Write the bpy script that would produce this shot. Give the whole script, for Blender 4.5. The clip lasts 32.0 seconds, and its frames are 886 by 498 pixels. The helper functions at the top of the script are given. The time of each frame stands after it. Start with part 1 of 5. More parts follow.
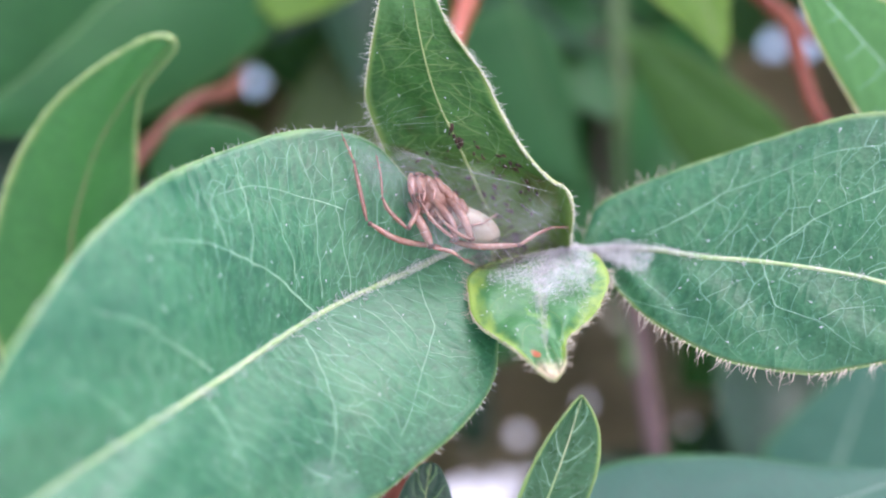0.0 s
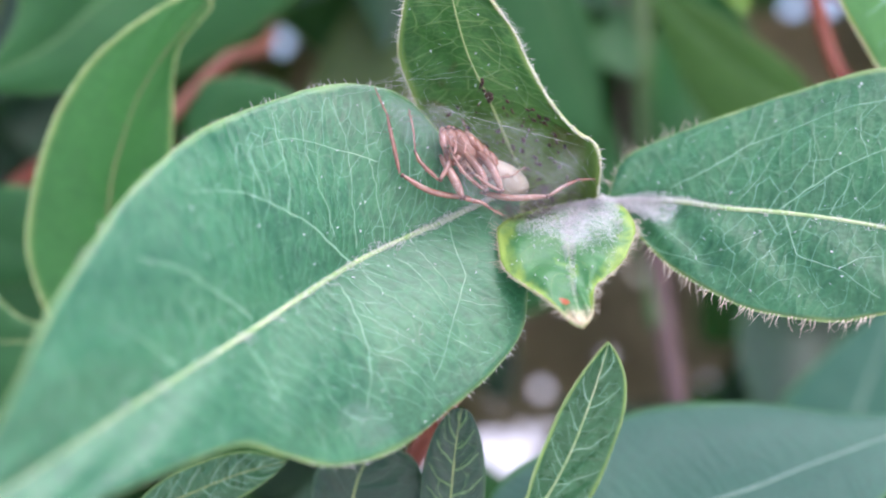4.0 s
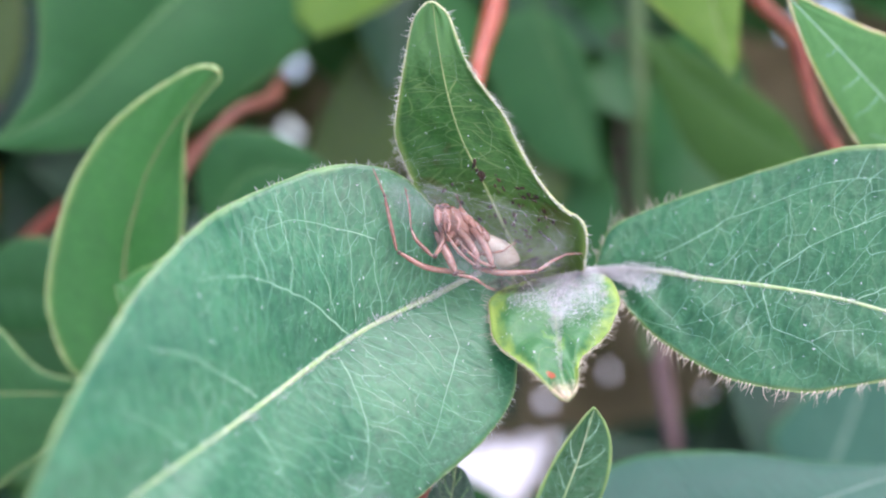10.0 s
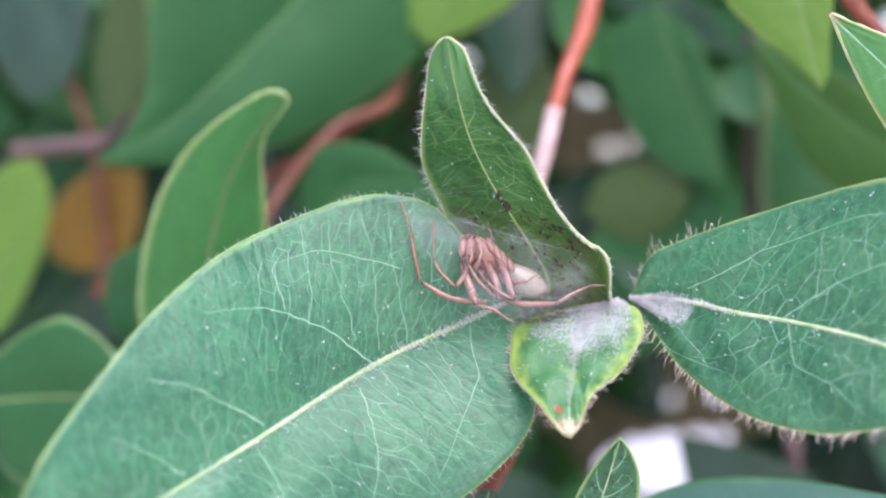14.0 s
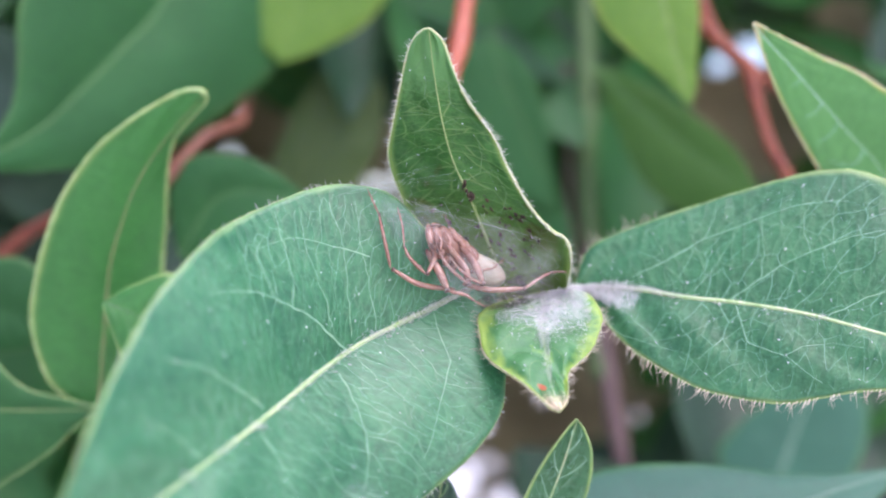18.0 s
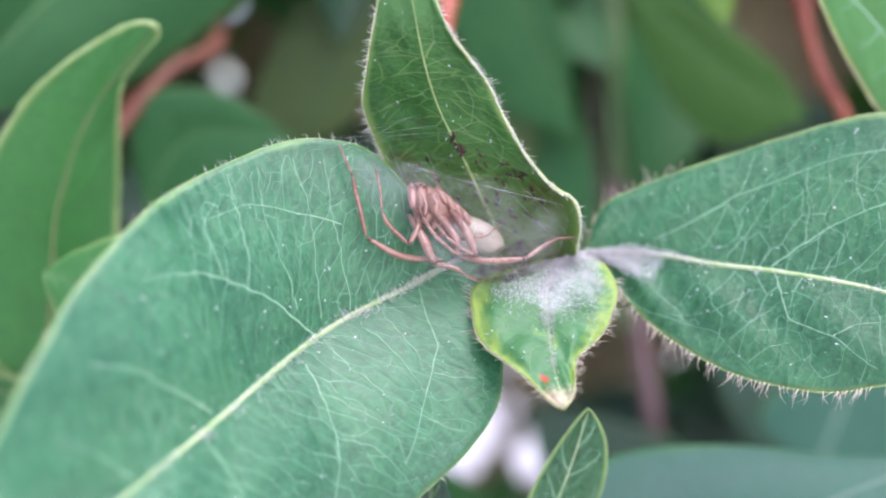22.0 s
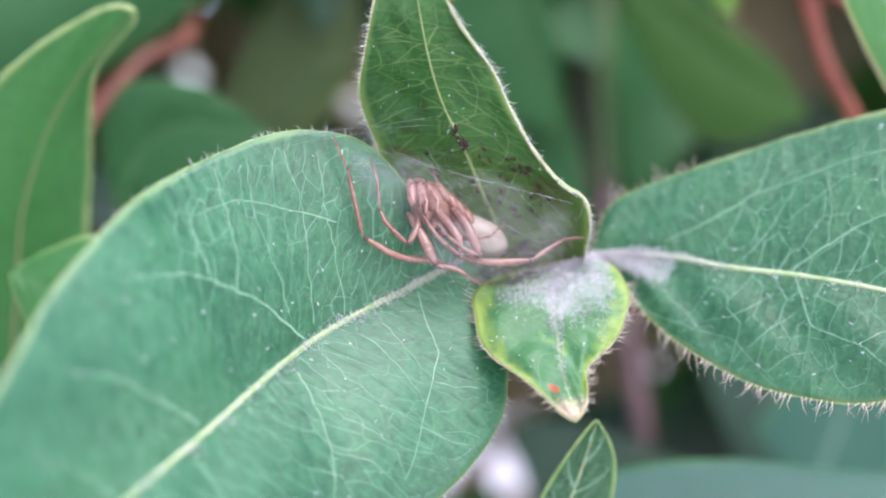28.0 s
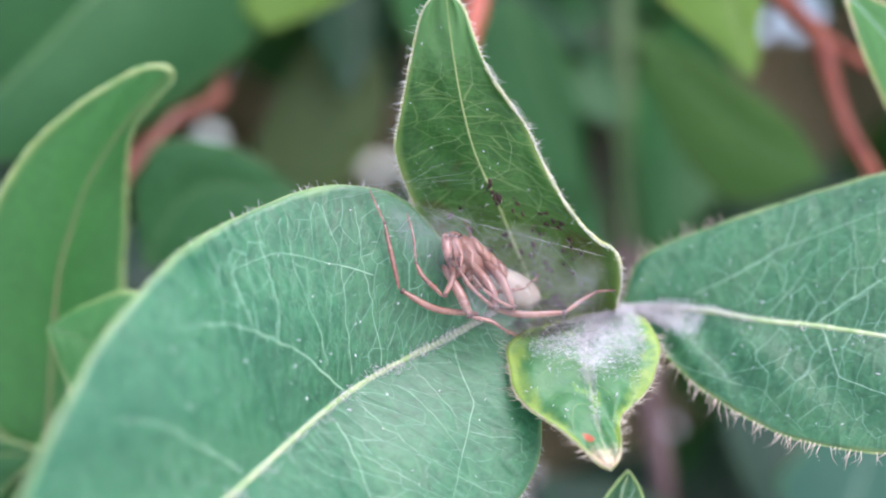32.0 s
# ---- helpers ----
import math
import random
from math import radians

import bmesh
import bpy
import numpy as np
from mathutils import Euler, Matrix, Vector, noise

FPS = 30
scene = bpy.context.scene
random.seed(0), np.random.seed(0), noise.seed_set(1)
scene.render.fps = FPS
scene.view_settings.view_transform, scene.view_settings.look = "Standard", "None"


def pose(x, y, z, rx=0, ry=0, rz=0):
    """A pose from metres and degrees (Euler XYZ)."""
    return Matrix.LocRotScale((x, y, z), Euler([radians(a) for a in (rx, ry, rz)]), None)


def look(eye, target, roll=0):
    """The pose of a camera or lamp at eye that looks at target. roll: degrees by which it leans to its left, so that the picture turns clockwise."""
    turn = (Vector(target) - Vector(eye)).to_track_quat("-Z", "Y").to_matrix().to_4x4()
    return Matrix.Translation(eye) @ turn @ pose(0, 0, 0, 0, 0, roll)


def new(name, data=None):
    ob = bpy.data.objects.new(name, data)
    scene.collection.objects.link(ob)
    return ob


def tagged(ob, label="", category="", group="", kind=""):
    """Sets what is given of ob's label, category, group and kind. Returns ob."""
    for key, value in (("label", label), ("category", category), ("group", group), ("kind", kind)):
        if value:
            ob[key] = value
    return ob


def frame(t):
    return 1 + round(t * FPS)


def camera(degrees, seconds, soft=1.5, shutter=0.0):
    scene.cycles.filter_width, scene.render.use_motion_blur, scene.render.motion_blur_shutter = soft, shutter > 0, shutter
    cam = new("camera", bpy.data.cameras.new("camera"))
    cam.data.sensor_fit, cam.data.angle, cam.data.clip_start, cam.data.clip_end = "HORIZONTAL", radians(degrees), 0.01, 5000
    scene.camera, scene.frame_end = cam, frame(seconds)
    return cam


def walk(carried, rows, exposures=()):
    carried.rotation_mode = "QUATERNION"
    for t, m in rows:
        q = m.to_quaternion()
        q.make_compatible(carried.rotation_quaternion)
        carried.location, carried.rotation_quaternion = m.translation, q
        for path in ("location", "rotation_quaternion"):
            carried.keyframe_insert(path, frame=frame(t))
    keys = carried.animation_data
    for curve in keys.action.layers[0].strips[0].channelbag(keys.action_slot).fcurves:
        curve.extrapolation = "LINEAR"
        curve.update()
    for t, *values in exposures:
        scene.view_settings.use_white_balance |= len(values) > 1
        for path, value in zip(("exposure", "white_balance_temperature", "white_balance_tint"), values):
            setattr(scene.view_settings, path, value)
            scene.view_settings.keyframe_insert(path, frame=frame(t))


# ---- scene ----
cam = camera(28, 32.0, soft=2.05)
PATH = [
    (0, (0.00269, -0.13303, 0.98927), (0.00217, 0.00673, 0.99745), 0.09),
    (0.5, (0.00071, -0.13291, 0.99098), (-0.00123, 0.00691, 0.99787), 0.13),
    (1, (-0.00099, -0.13331, 0.99110), (-0.00165, 0.00653, 0.99782), 0.18),
    (1.5, (0.00039, -0.13483, 0.99045), (-0.00165, 0.00497, 0.99754), 0.10),
    (2, (0.00367, -0.13478, 0.99094), (0.00060, 0.00501, 0.99803), 0.24),
    (2.5, (0.00276, -0.13479, 0.99261), (-0.00048, 0.00504, 0.99861), 0.18),
    (3, (0.00243, -0.13542, 0.99092), (0.00089, 0.00435, 0.99870), 0.14),
    (3.5, (0.00496, -0.13674, 0.99139), (0.00217, 0.00304, 0.99870), 0.20),
    (4, (0.00153, -0.13679, 0.98787), (-0.00018, 0.00309, 0.99344), 0.10),
    (4.5, (0.00406, -0.13919, 0.98925), (0.00123, 0.00072, 0.99341), 0.08),
    (6.5, (0.00821, -0.13824, 0.99295), (0.00150, 0.00157, 0.99600), 0.09),
    (7, (0.00879, -0.13746, 0.99196), (0.00207, 0.00234, 0.99546), 0.13),
    (7.5, (0.00753, -0.13722, 0.99091), (0.00137, 0.00258, 0.99509), 0.26),
    (8, (0.00713, -0.13985, 0.99493), (0.00202, 0.00004, 0.99721), 0.03),
    (8.5, (0.00257, -0.14112, 0.99375), (0.00077, -0.00115, 0.99644), 0.14),
    (9, (0.00486, -0.14218, 0.99817), (0.00075, -0.00224, 0.99854), 0.06),
    (9.5, (0.00660, -0.14399, 1.00089), (0.00168, -0.00408, 0.99955), 0.08),
    (10, (0.00419, -0.14491, 0.99860), (0.00038, -0.00496, 0.99898), 0.05),
    (10.5, (0.00057, -0.14433, 1.00296), (-0.00062, -0.00435, 1.00074), 0.23),
    (11, (-0.00157, -0.14197, 1.00266), (-0.00125, -0.00201, 0.99946), 0.31),
    (11.5, (-0.00696, -0.14086, 1.00390), (-0.00314, -0.00097, 0.99963), 0.24),
    (12, (-0.00934, -0.14118, 1.00630), (-0.00353, -0.00140, 1.00095), 0.24),
    (12.5, (-0.00683, -0.14125, 1.00378), (-0.00329, -0.00134, 1.00027), 0.01),
    (13, (0.00994, -0.14422, 1.00401), (0.00034, -0.00459, 1.00033), -0.07),
    (13.5, (0.02380, -0.14437, 1.00144), (-0.00164, -0.00670, 1.00116), 0.07),
    (14, (0.03360, -0.14293, 1.00680), (-0.00052, -0.00725, 1.00158), 0.35),
    (14.5, (0.03651, -0.13718, 1.00100), (0.00199, -0.00150, 1.00042), 0.74),
    (16.5, (0.02790, -0.14355, 1.00669), (0.00086, -0.00628, 1.00169), 0.85),
    (17, (0.01332, -0.14749, 0.99676), (0.00218, -0.00794, 0.99807), 1.11),
    (17.5, (0.00307, -0.15060, 0.99956), (0.00306, -0.01065, 1.00324), 0.58),
    (18, (-0.00662, -0.15010, 0.99679), (0.00062, -0.01033, 1.00026), 0.18),
    (18.5, (-0.01079, -0.14998, 0.99558), (-0.00238, -0.01028, 0.99923), -0.23),
    (19, (-0.00997, -0.15052, 0.99884), (-0.00244, -0.01073, 0.99883), -0.22),
    (19.5, (-0.00554, -0.15262, 0.99894), (-0.00030, -0.01271, 0.99897), -0.32),
    (20, (-0.00142, -0.15459, 1.00047), (0.00110, -0.01463, 0.99897), -0.44),
    (20.5, (-0.00239, -0.14016, 1.00241), (0.00057, -0.00024, 0.99906), -0.26),
    (21, (0.00153, -0.12904, 1.00031), (0.00223, 0.01093, 0.99755), -0.45),
    (21.5, (0.00288, -0.12814, 0.99977), (0.00224, 0.01178, 0.99525), -0.42),
    (22, (-0.00024, -0.12812, 1.00393), (0.00229, 0.01169, 0.99725), -0.40),
    (22.5, (-0.00216, -0.12738, 1.00520), (0.00255, 0.01229, 0.99693), -0.27),
    (23, (-0.00582, -0.12620, 1.00578), (0.00078, 0.01345, 0.99828), -0.36),
    (23.5, (-0.00837, -0.12589, 1.00512), (-0.00045, 0.01367, 0.99740), -0.23),
    (24, (-0.00349, -0.12708, 1.00426), (0.00099, 0.01268, 0.99735), -0.24),
    (24.5, (-0.00712, -0.11534, 1.00373), (0.00156, 0.02425, 0.99733), -0.17),
    (25, (-0.00539, -0.11377, 1.00246), (0.00228, 0.02593, 0.99746), -0.21),
    (25.5, (-0.00195, -0.11429, 1.00341), (0.00210, 0.02553, 0.99775), -0.15),
    (27.5, (-0.00340, -0.11765, 1.00273), (0.00292, 0.02208, 0.99672), -0.03),
    (28, (-0.00423, -0.11966, 1.00284), (0.00315, 0.02002, 0.99702), -0.03),
    (28.5, (-0.00524, -0.12253, 1.00178), (0.00240, 0.01721, 0.99816), -0.09),
    (29, (-0.00721, -0.12229, 1.00284), (0.00069, 0.01745, 0.99985), 0.05),
    (29.5, (-0.01096, -0.12275, 1.00186), (-0.00020, 0.01683, 1.00050), 0.06),
    (30, (-0.01239, -0.12294, 0.99961), (-0.00077, 0.01657, 1.00093), -0.07),
    (30.5, (-0.01279, -0.12308, 1.00127), (-0.00078, 0.01640, 1.00117), -0.01),
    (31, (-0.01058, -0.12229, 1.00110), (-0.00061, 0.01736, 1.00096), -0.01),
    (31.5, (-0.01010, -0.12215, 1.00074), (-0.00012, 0.01749, 1.00142), -0.14),
    (32, (-0.00695, -0.12188, 1.00158), (0.00076, 0.01791, 1.00148), -0.11),
]
walk(cam, [(t, look(eye, target, roll)) for t, eye, target, roll in PATH], exposures=[(0, 1.18, 6200, 27), (32, 1.18, 6200, 27)])

# The spider's base stands first, because the lens is focused on it.
BASE = Vector((0.0, 0.0, 1.0))
CM = 0.01
spider = new("spider")
spider.location = BASE + Vector((0.1, -0.38, 0.0)) * CM
cam.data.dof.use_dof = True
cam.data.dof.focus_object = spider
cam.data.dof.aperture_fstop = 12.0

# ---- light: bright overcast sky over the shrub ----
world = bpy.data.worlds.new("overcast_sky")
scene.world = world
world.use_nodes = True
wn = world.node_tree
sky = wn.nodes.new("ShaderNodeTexSky")
sky.sky_type = "NISHITA"
sky.sun_disc = False
sky.sun_elevation = radians(48)
sky.sun_rotation = radians(152)
sky.dust_density = 2.0
sky.ozone_density = 1.0
back = wn.nodes["Background"]
back.inputs[1].default_value = 0.15
wn.links.new(sky.outputs[0], back.inputs[0])

sun_data = bpy.data.lights.new("sun", "SUN")
sun_data.energy = 1.7
sun_data.angle = radians(50)
sun_data.color = (0.98, 0.98, 1.0)
sun = new("sun", sun_data)
sun.matrix_world = look((0.5, -0.3, 3.4), (0, 0, 1))


# ---- materials ----
def material(name):
    mat = bpy.data.materials.new(name)
    mat.use_nodes = True
    return mat, mat.node_tree.nodes, mat.node_tree.links, mat.node_tree.nodes["Principled BSDF"]


class Graph:
    """Short-hand for node graphs."""

    def __init__(self, mat):
        self.nodes, self.links = mat.node_tree.nodes, mat.node_tree.links

    def plug(self, value, socket):
        if isinstance(value, bpy.types.NodeSocket):
            self.links.new(value, socket)
        elif isinstance(value, tuple) and socket.type == "RGBA":
            socket.default_value = (*value[:3], 1)
        else:
            socket.default_value = value

    def math(self, kind, a, b=0.0, c=0.0):
        n = self.nodes.new("ShaderNodeMath")
        n.operation = kind
        for value, socket in zip((a, b, c), n.inputs):
            self.plug(value, socket)
        return n.outputs[0]

    def step(self, x, lo, hi):
        n = self.nodes.new("ShaderNodeMapRange")
        n.interpolation_type = "SMOOTHSTEP"
        self.plug(x, n.inputs[0])
        self.plug(lo, n.inputs[1])
        self.plug(hi, n.inputs[2])
        return n.outputs[0]

    def mix(self, fac, a, b):
        n = self.nodes.new("ShaderNodeMix")
        n.data_type = "RGBA"
        self.plug(fac, n.inputs[0])
        self.plug(a, n.inputs[6])
        self.plug(b, n.inputs[7])
        return n.outputs[2]

    def noise(self, vec, scale, detail=3.0, rough=0.55, distort=0.0):
        n = self.nodes.new("ShaderNodeTexNoise")
        if vec is not None:
            self.links.new(vec, n.inputs["Vector"])
        n.inputs["Scale"].default_value = scale
        n.inputs["Detail"].default_value = detail
        n.inputs["Roughness"].default_value = rough
        n.inputs["Distortion"].default_value = distort
        return n.outputs["Fac"], n.outputs["Color"]

    def voronoi(self, vec, scale, feature="DISTANCE_TO_EDGE"):
        n = self.nodes.new("ShaderNodeTexVoronoi")
        n.feature = feature
        self.links.new(vec, n.inputs["Vector"])
        n.inputs["Scale"].default_value = scale
        return n.outputs["Distance"]

    def vmath(self, kind, a, b):
        n = self.nodes.new("ShaderNodeVectorMath")
        n.operation = kind
        self.plug(a, n.inputs[0])
        self.plug(b, n.inputs[1])
        return n.outputs[0]

    def bump(self, height, strength, distance):
        n = self.nodes.new("ShaderNodeBump")
        self.plug(height, n.inputs["Height"])
        n.inputs["Strength"].default_value = strength
        n.inputs["Distance"].default_value = distance
        return n.outputs[0]


def leaf_material(name, base, deep, vein, edge, laterals=5, lean=0.22, rough=0.42, vein_amount=1.0, net=3.0,
                  glow=0.22, specks=0.0, edge_width=0.05, fray=0.12, blotch=None, tip=None, spec=0.5, nets=0.5, side_veins=1.0, root=None, spot=None, coat=0.0):
    """A leaf blade: midrib, arching side veins, a fine net of veins, paler margin, uneven green."""
    mat, nodes, links, bsdf = material(name)
    g = Graph(mat)
    uv = nodes.new("ShaderNodeUVMap")
    uv.uv_map = "unit"
    cm = nodes.new("ShaderNodeUVMap")
    cm.uv_map = "size"
    sep = nodes.new("ShaderNodeSeparateXYZ")
    wob, wobc = g.noise(cm.outputs[0], 2.2, 2.0)
    links.new(uv.outputs[0], sep.inputs[0])
    u = g.math("ADD", sep.outputs[0], g.math("MULTIPLY", g.math("SUBTRACT", wob, 0.5), 0.06))
    side = g.math("SUBTRACT", sep.outputs[1], 0.5)
    av = g.math("MULTIPLY", g.math("ABSOLUTE", side), 2.0)
    half = g.math("MULTIPLY", g.math("GREATER_THAN", side, 0.0), 0.45)
    bend = g.math("MULTIPLY", g.math("POWER", av, 1.5), lean)
    ph = g.math("FRACT", g.math("ADD", g.math("MULTIPLY", g.math("SUBTRACT", u, bend), laterals), half))
    off = g.math("ABSOLUTE", g.math("SUBTRACT", ph, 0.5))
    wide = g.math("MULTIPLY_ADD", g.math("SUBTRACT", 1.0, av), 0.02, 0.006)
    lateral = g.math("SUBTRACT", 1.0, g.step(off, g.math("MULTIPLY", wide, 0.35), wide))
    lateral = g.math("MULTIPLY", lateral, g.math("SUBTRACT", 1.0, g.step(av, 0.62, 0.95)))
    midrib = g.math("SUBTRACT", 1.0, g.step(av, 0.008, 0.02))
    warped = g.vmath("ADD", cm.outputs[0], g.vmath("SCALE", wobc, (0, 0, 0)))
    scale_node = warped.node
    mixed = nodes.new("ShaderNodeVectorMath")
    mixed.operation = "MULTIPLY_ADD"
    links.new(wobc, mixed.inputs[0])
    mixed.inputs[1].default_value = (0.16, 0.3, 0.0)
    links.new(cm.outputs[0], mixed.inputs[2])
    nodes.remove(scale_node)
    # Cells of the net are drawn out across the midrib.
    stretch = g.vmath("MULTIPLY", mixed.outputs[0], (2.3, 0.75, 1.0))
    cell = g.voronoi(stretch, net)
    fine = g.voronoi(stretch, net * 2.4)
    net1 = g.math("SUBTRACT", 1.0, g.step(cell, 0.008, 0.03))
    net2 = g.math("MULTIPLY", g.math("SUBTRACT", 1.0, g.step(fine, 0.01, 0.06)), 0.3)
    patch, _ = g.noise(cm.outputs[0], 1.3, 3.0)
    web = g.math("MULTIPLY", g.math("MAXIMUM", net1, net2), g.step(patch, 0.32, 0.62))
    veins = g.math("MAXIMUM", g.math("MULTIPLY", lateral, 0.85 * side_veins), g.math("MULTIPLY", web, nets))
    veins = g.math("MULTIPLY", veins, vein_amount)
    grain, _ = g.noise(cm.outputs[0], 30.0, 4.0)
    streak, _ = g.noise(g.vmath("MULTIPLY", mixed.outputs[0], (1.3, 0.8, 1.0)), 11.0, 4.0, 0.6)
    tone = g.math("MULTIPLY_ADD", patch, 0.55, g.math("MULTIPLY_ADD", grain, 0.45, g.math("MULTIPLY", streak, 0.75)))
    colour = g.mix(g.step(tone, 0.55, 1.15), deep, base)
    if blotch:
        mottle, _ = g.noise(cm.outputs[0], blotch[1], 3.0, 0.6)
        colour = g.mix(g.step(mottle, blotch[2], blotch[2] + 0.08), colour, blotch[0])
    colour = g.mix(g.math("MULTIPLY", veins, 0.8), colour, vein)
    colour = g.mix(g.math("MULTIPLY", midrib, 0.85 * min(1.0, vein_amount + 0.2)), colour, vein)
    torn, _ = g.noise(cm.outputs[0], 7.0, 3.0)
    ragged = g.math("ADD", av, g.math("MULTIPLY", g.math("SUBTRACT", torn if fray > 0.2 else wob, 0.5), fray))
    colour = g.mix(g.step(ragged, 1.0 - 2.2 * edge_width, 1.02), colour, edge)
    if tip:
        colour = g.mix(g.step(g.math("ADD", u, g.math("MULTIPLY", g.math("SUBTRACT", grain, 0.5), 0.12)), tip[1], min(1.0, tip[1] + 0.12)), colour, tip[0])
    if root:
        colour = g.mix(g.step(g.math("ADD", u, g.math("MULTIPLY", g.math("SUBTRACT", grain, 0.5), 0.1)), 0.0, root[1]), root[0], colour)
    if spot:
        du = g.math("MULTIPLY", g.math("SUBTRACT", u, spot[1]), 1.0 / spot[3])
        dv = g.math("MULTIPLY", g.math("SUBTRACT", sep.outputs[1], spot[2]), 0.4 / spot[3])
        reach = g.math("ADD", g.math("ADD", g.math("MULTIPLY", du, du), g.math("MULTIPLY", dv, dv)), g.math("MULTIPLY", g.math("SUBTRACT", grain, 0.5), 1.2))
        colour = g.mix(g.step(reach, 0.5, 1.2), spot[0], colour)
    if specks:
        dust = g.voronoi(cm.outputs[0], 9.0, "F1")
        few, _ = g.noise(cm.outputs[0], 3.1, 2.0)
        dots = g.math("MULTIPLY", g.math("LESS_THAN", dust, 0.07), g.step(few, 0.55, 0.6))
        colour = g.mix(g.math("MULTIPLY", dots, specks), colour, (0.85, 0.9, 0.85))
    g.plug(colour, bsdf.inputs["Base Color"])
    g.plug(g.math("MULTIPLY_ADD", streak, 0.3, rough - 0.15), bsdf.inputs["Roughness"])
    bsdf.inputs["Specular IOR Level"].default_value = spec
    bsdf.inputs["Coat Weight"].default_value = coat
    bsdf.inputs["Coat Roughness"].default_value = 0.42
    height = g.math("MULTIPLY_ADD", veins, -0.8, g.math("MULTIPLY", grain, 0.5))
    height = g.math("MULTIPLY_ADD", cell, 1.6, height)
    g.plug(g.bump(height, 0.55, 0.00018), bsdf.inputs["Normal"])
    thin = nodes.new("ShaderNodeBsdfTranslucent")
    g.plug(g.mix(0.5, colour, (0.22, 0.42, 0.05)), thin.inputs[0])
    both = nodes.new("ShaderNodeMixShader")
    both.inputs[0].default_value = glow
    links.new(bsdf.outputs[0], both.inputs[1])
    links.new(thin.outputs[0], both.inputs[2])
    links.new(both.outputs[0], nodes["Material Output"].inputs[0])
    return mat


def plain_material(name, a, b, scale, rough=0.5, bump=0.0, sub=0.0, spec=0.5, coat=0.0):
    """Two-tone mottled surface; scale is per metre."""
    mat, nodes, links, bsdf = material(name)
    g = Graph(mat)
    co = nodes.new("ShaderNodeTexCoord").outputs["Object"]
    big, _ = g.noise(co, scale, 4.0)
    small, _ = g.noise(co, scale * 6, 4.0)
    tone = g.math("MULTIPLY_ADD", small, 0.4, g.math("MULTIPLY", big, 0.7))
    g.plug(g.mix(g.step(tone, 0.35, 0.75), a, b), bsdf.inputs["Base Color"])
    g.plug(g.math("MULTIPLY_ADD", small, 0.2, rough - 0.1), bsdf.inputs["Roughness"])
    bsdf.inputs["Specular IOR Level"].default_value = spec
    if bump:
        g.plug(g.bump(tone, 0.6, bump), bsdf.inputs["Normal"])
    bsdf.inputs["Coat Weight"].default_value = coat
    bsdf.inputs["Coat Roughness"].default_value = 0.1
    if sub:
        bsdf.inputs["Subsurface Weight"].default_value = sub
        bsdf.inputs["Subsurface Radius"].default_value = (0.0012, 0.0006, 0.0004)
        bsdf.inputs["Subsurface Scale"].default_value = 1.0
    return mat


def silk_material(name, density, colour=(0.85, 0.86, 0.88), spec=0.5):
    """Fine silk that lets most light pass; density is the share of threads."""
    mat, nodes, links, bsdf = material(name)
    g = Graph(mat)
    co = nodes.new("ShaderNodeTexCoord").outputs["Object"]
    streaks, _ = g.noise(g.vmath("MULTIPLY", co, (1.0, 1.0, 4.0)), 900.0, 4.0, 0.7, 1.5)
    cloud, _ = g.noise(co, 260.0, 3.0)
    uv = nodes.new("ShaderNodeUVMap")
    uv.uv_map = "unit"
    sep = nodes.new("ShaderNodeSeparateXYZ")
    links.new(uv.outputs[0], sep.inputs[0])
    rim = g.math("MULTIPLY", g.math("MULTIPLY", sep.outputs[0], g.math("SUBTRACT", 1.0, sep.outputs[0])), g.math("MULTIPLY", sep.outputs[1], g.math("SUBTRACT", 1.0, sep.outputs[1])))
    torn = g.step(g.math("MULTIPLY_ADD", g.math("SUBTRACT", cloud, 0.5), 0.05, rim), 0.004, 0.034)
    density = g.math("MULTIPLY", torn, density)
    share = g.math("MULTIPLY", g.math("MULTIPLY", g.math("MULTIPLY_ADD", g.step(streaks, 0.38, 0.78), 0.7, 0.3), g.step(cloud, 0.25, 0.75)), density)
    bsdf.inputs["Base Color"].default_value = (*colour, 1)
    bsdf.inputs["Roughness"].default_value = 0.6
    bsdf.inputs["Specular IOR Level"].default_value = spec
    clear = nodes.new("ShaderNodeBsdfTransparent")
    both = nodes.new("ShaderNodeMixShader")
    g.plug(share, both.inputs[0])
    links.new(clear.outputs[0], both.inputs[1])
    links.new(bsdf.outputs[0], both.inputs[2])
    links.new(both.outputs[0], nodes["Material Output"].inputs[0])
    return mat


def strand_material(name, colour):
    """Fine white threads that scatter light to all sides."""
    mat, nodes, links, bsdf = material(name)
    g = Graph(mat)
    co = nodes.new("ShaderNodeTexCoord").outputs["Object"]
    tone, _ = g.noise(co, 700.0, 3.0)
    shade = g.mix(tone, tuple(0.82 * c for c in colour), tuple(min(1.0, 1.12 * c) for c in colour))
    g.plug(shade, bsdf.inputs["Base Color"])
    bsdf.inputs["Roughness"].default_value = 0.35
    thin = nodes.new("ShaderNodeBsdfTranslucent")
    g.plug(shade, thin.inputs[0])
    both = nodes.new("ShaderNodeMixShader")
    both.inputs[0].default_value = 0.3
    links.new(bsdf.outputs[0], both.inputs[1])
    links.new(thin.outputs[0], both.inputs[2])
    links.new(both.outputs[0], nodes["Material Output"].inputs[0])
    return mat


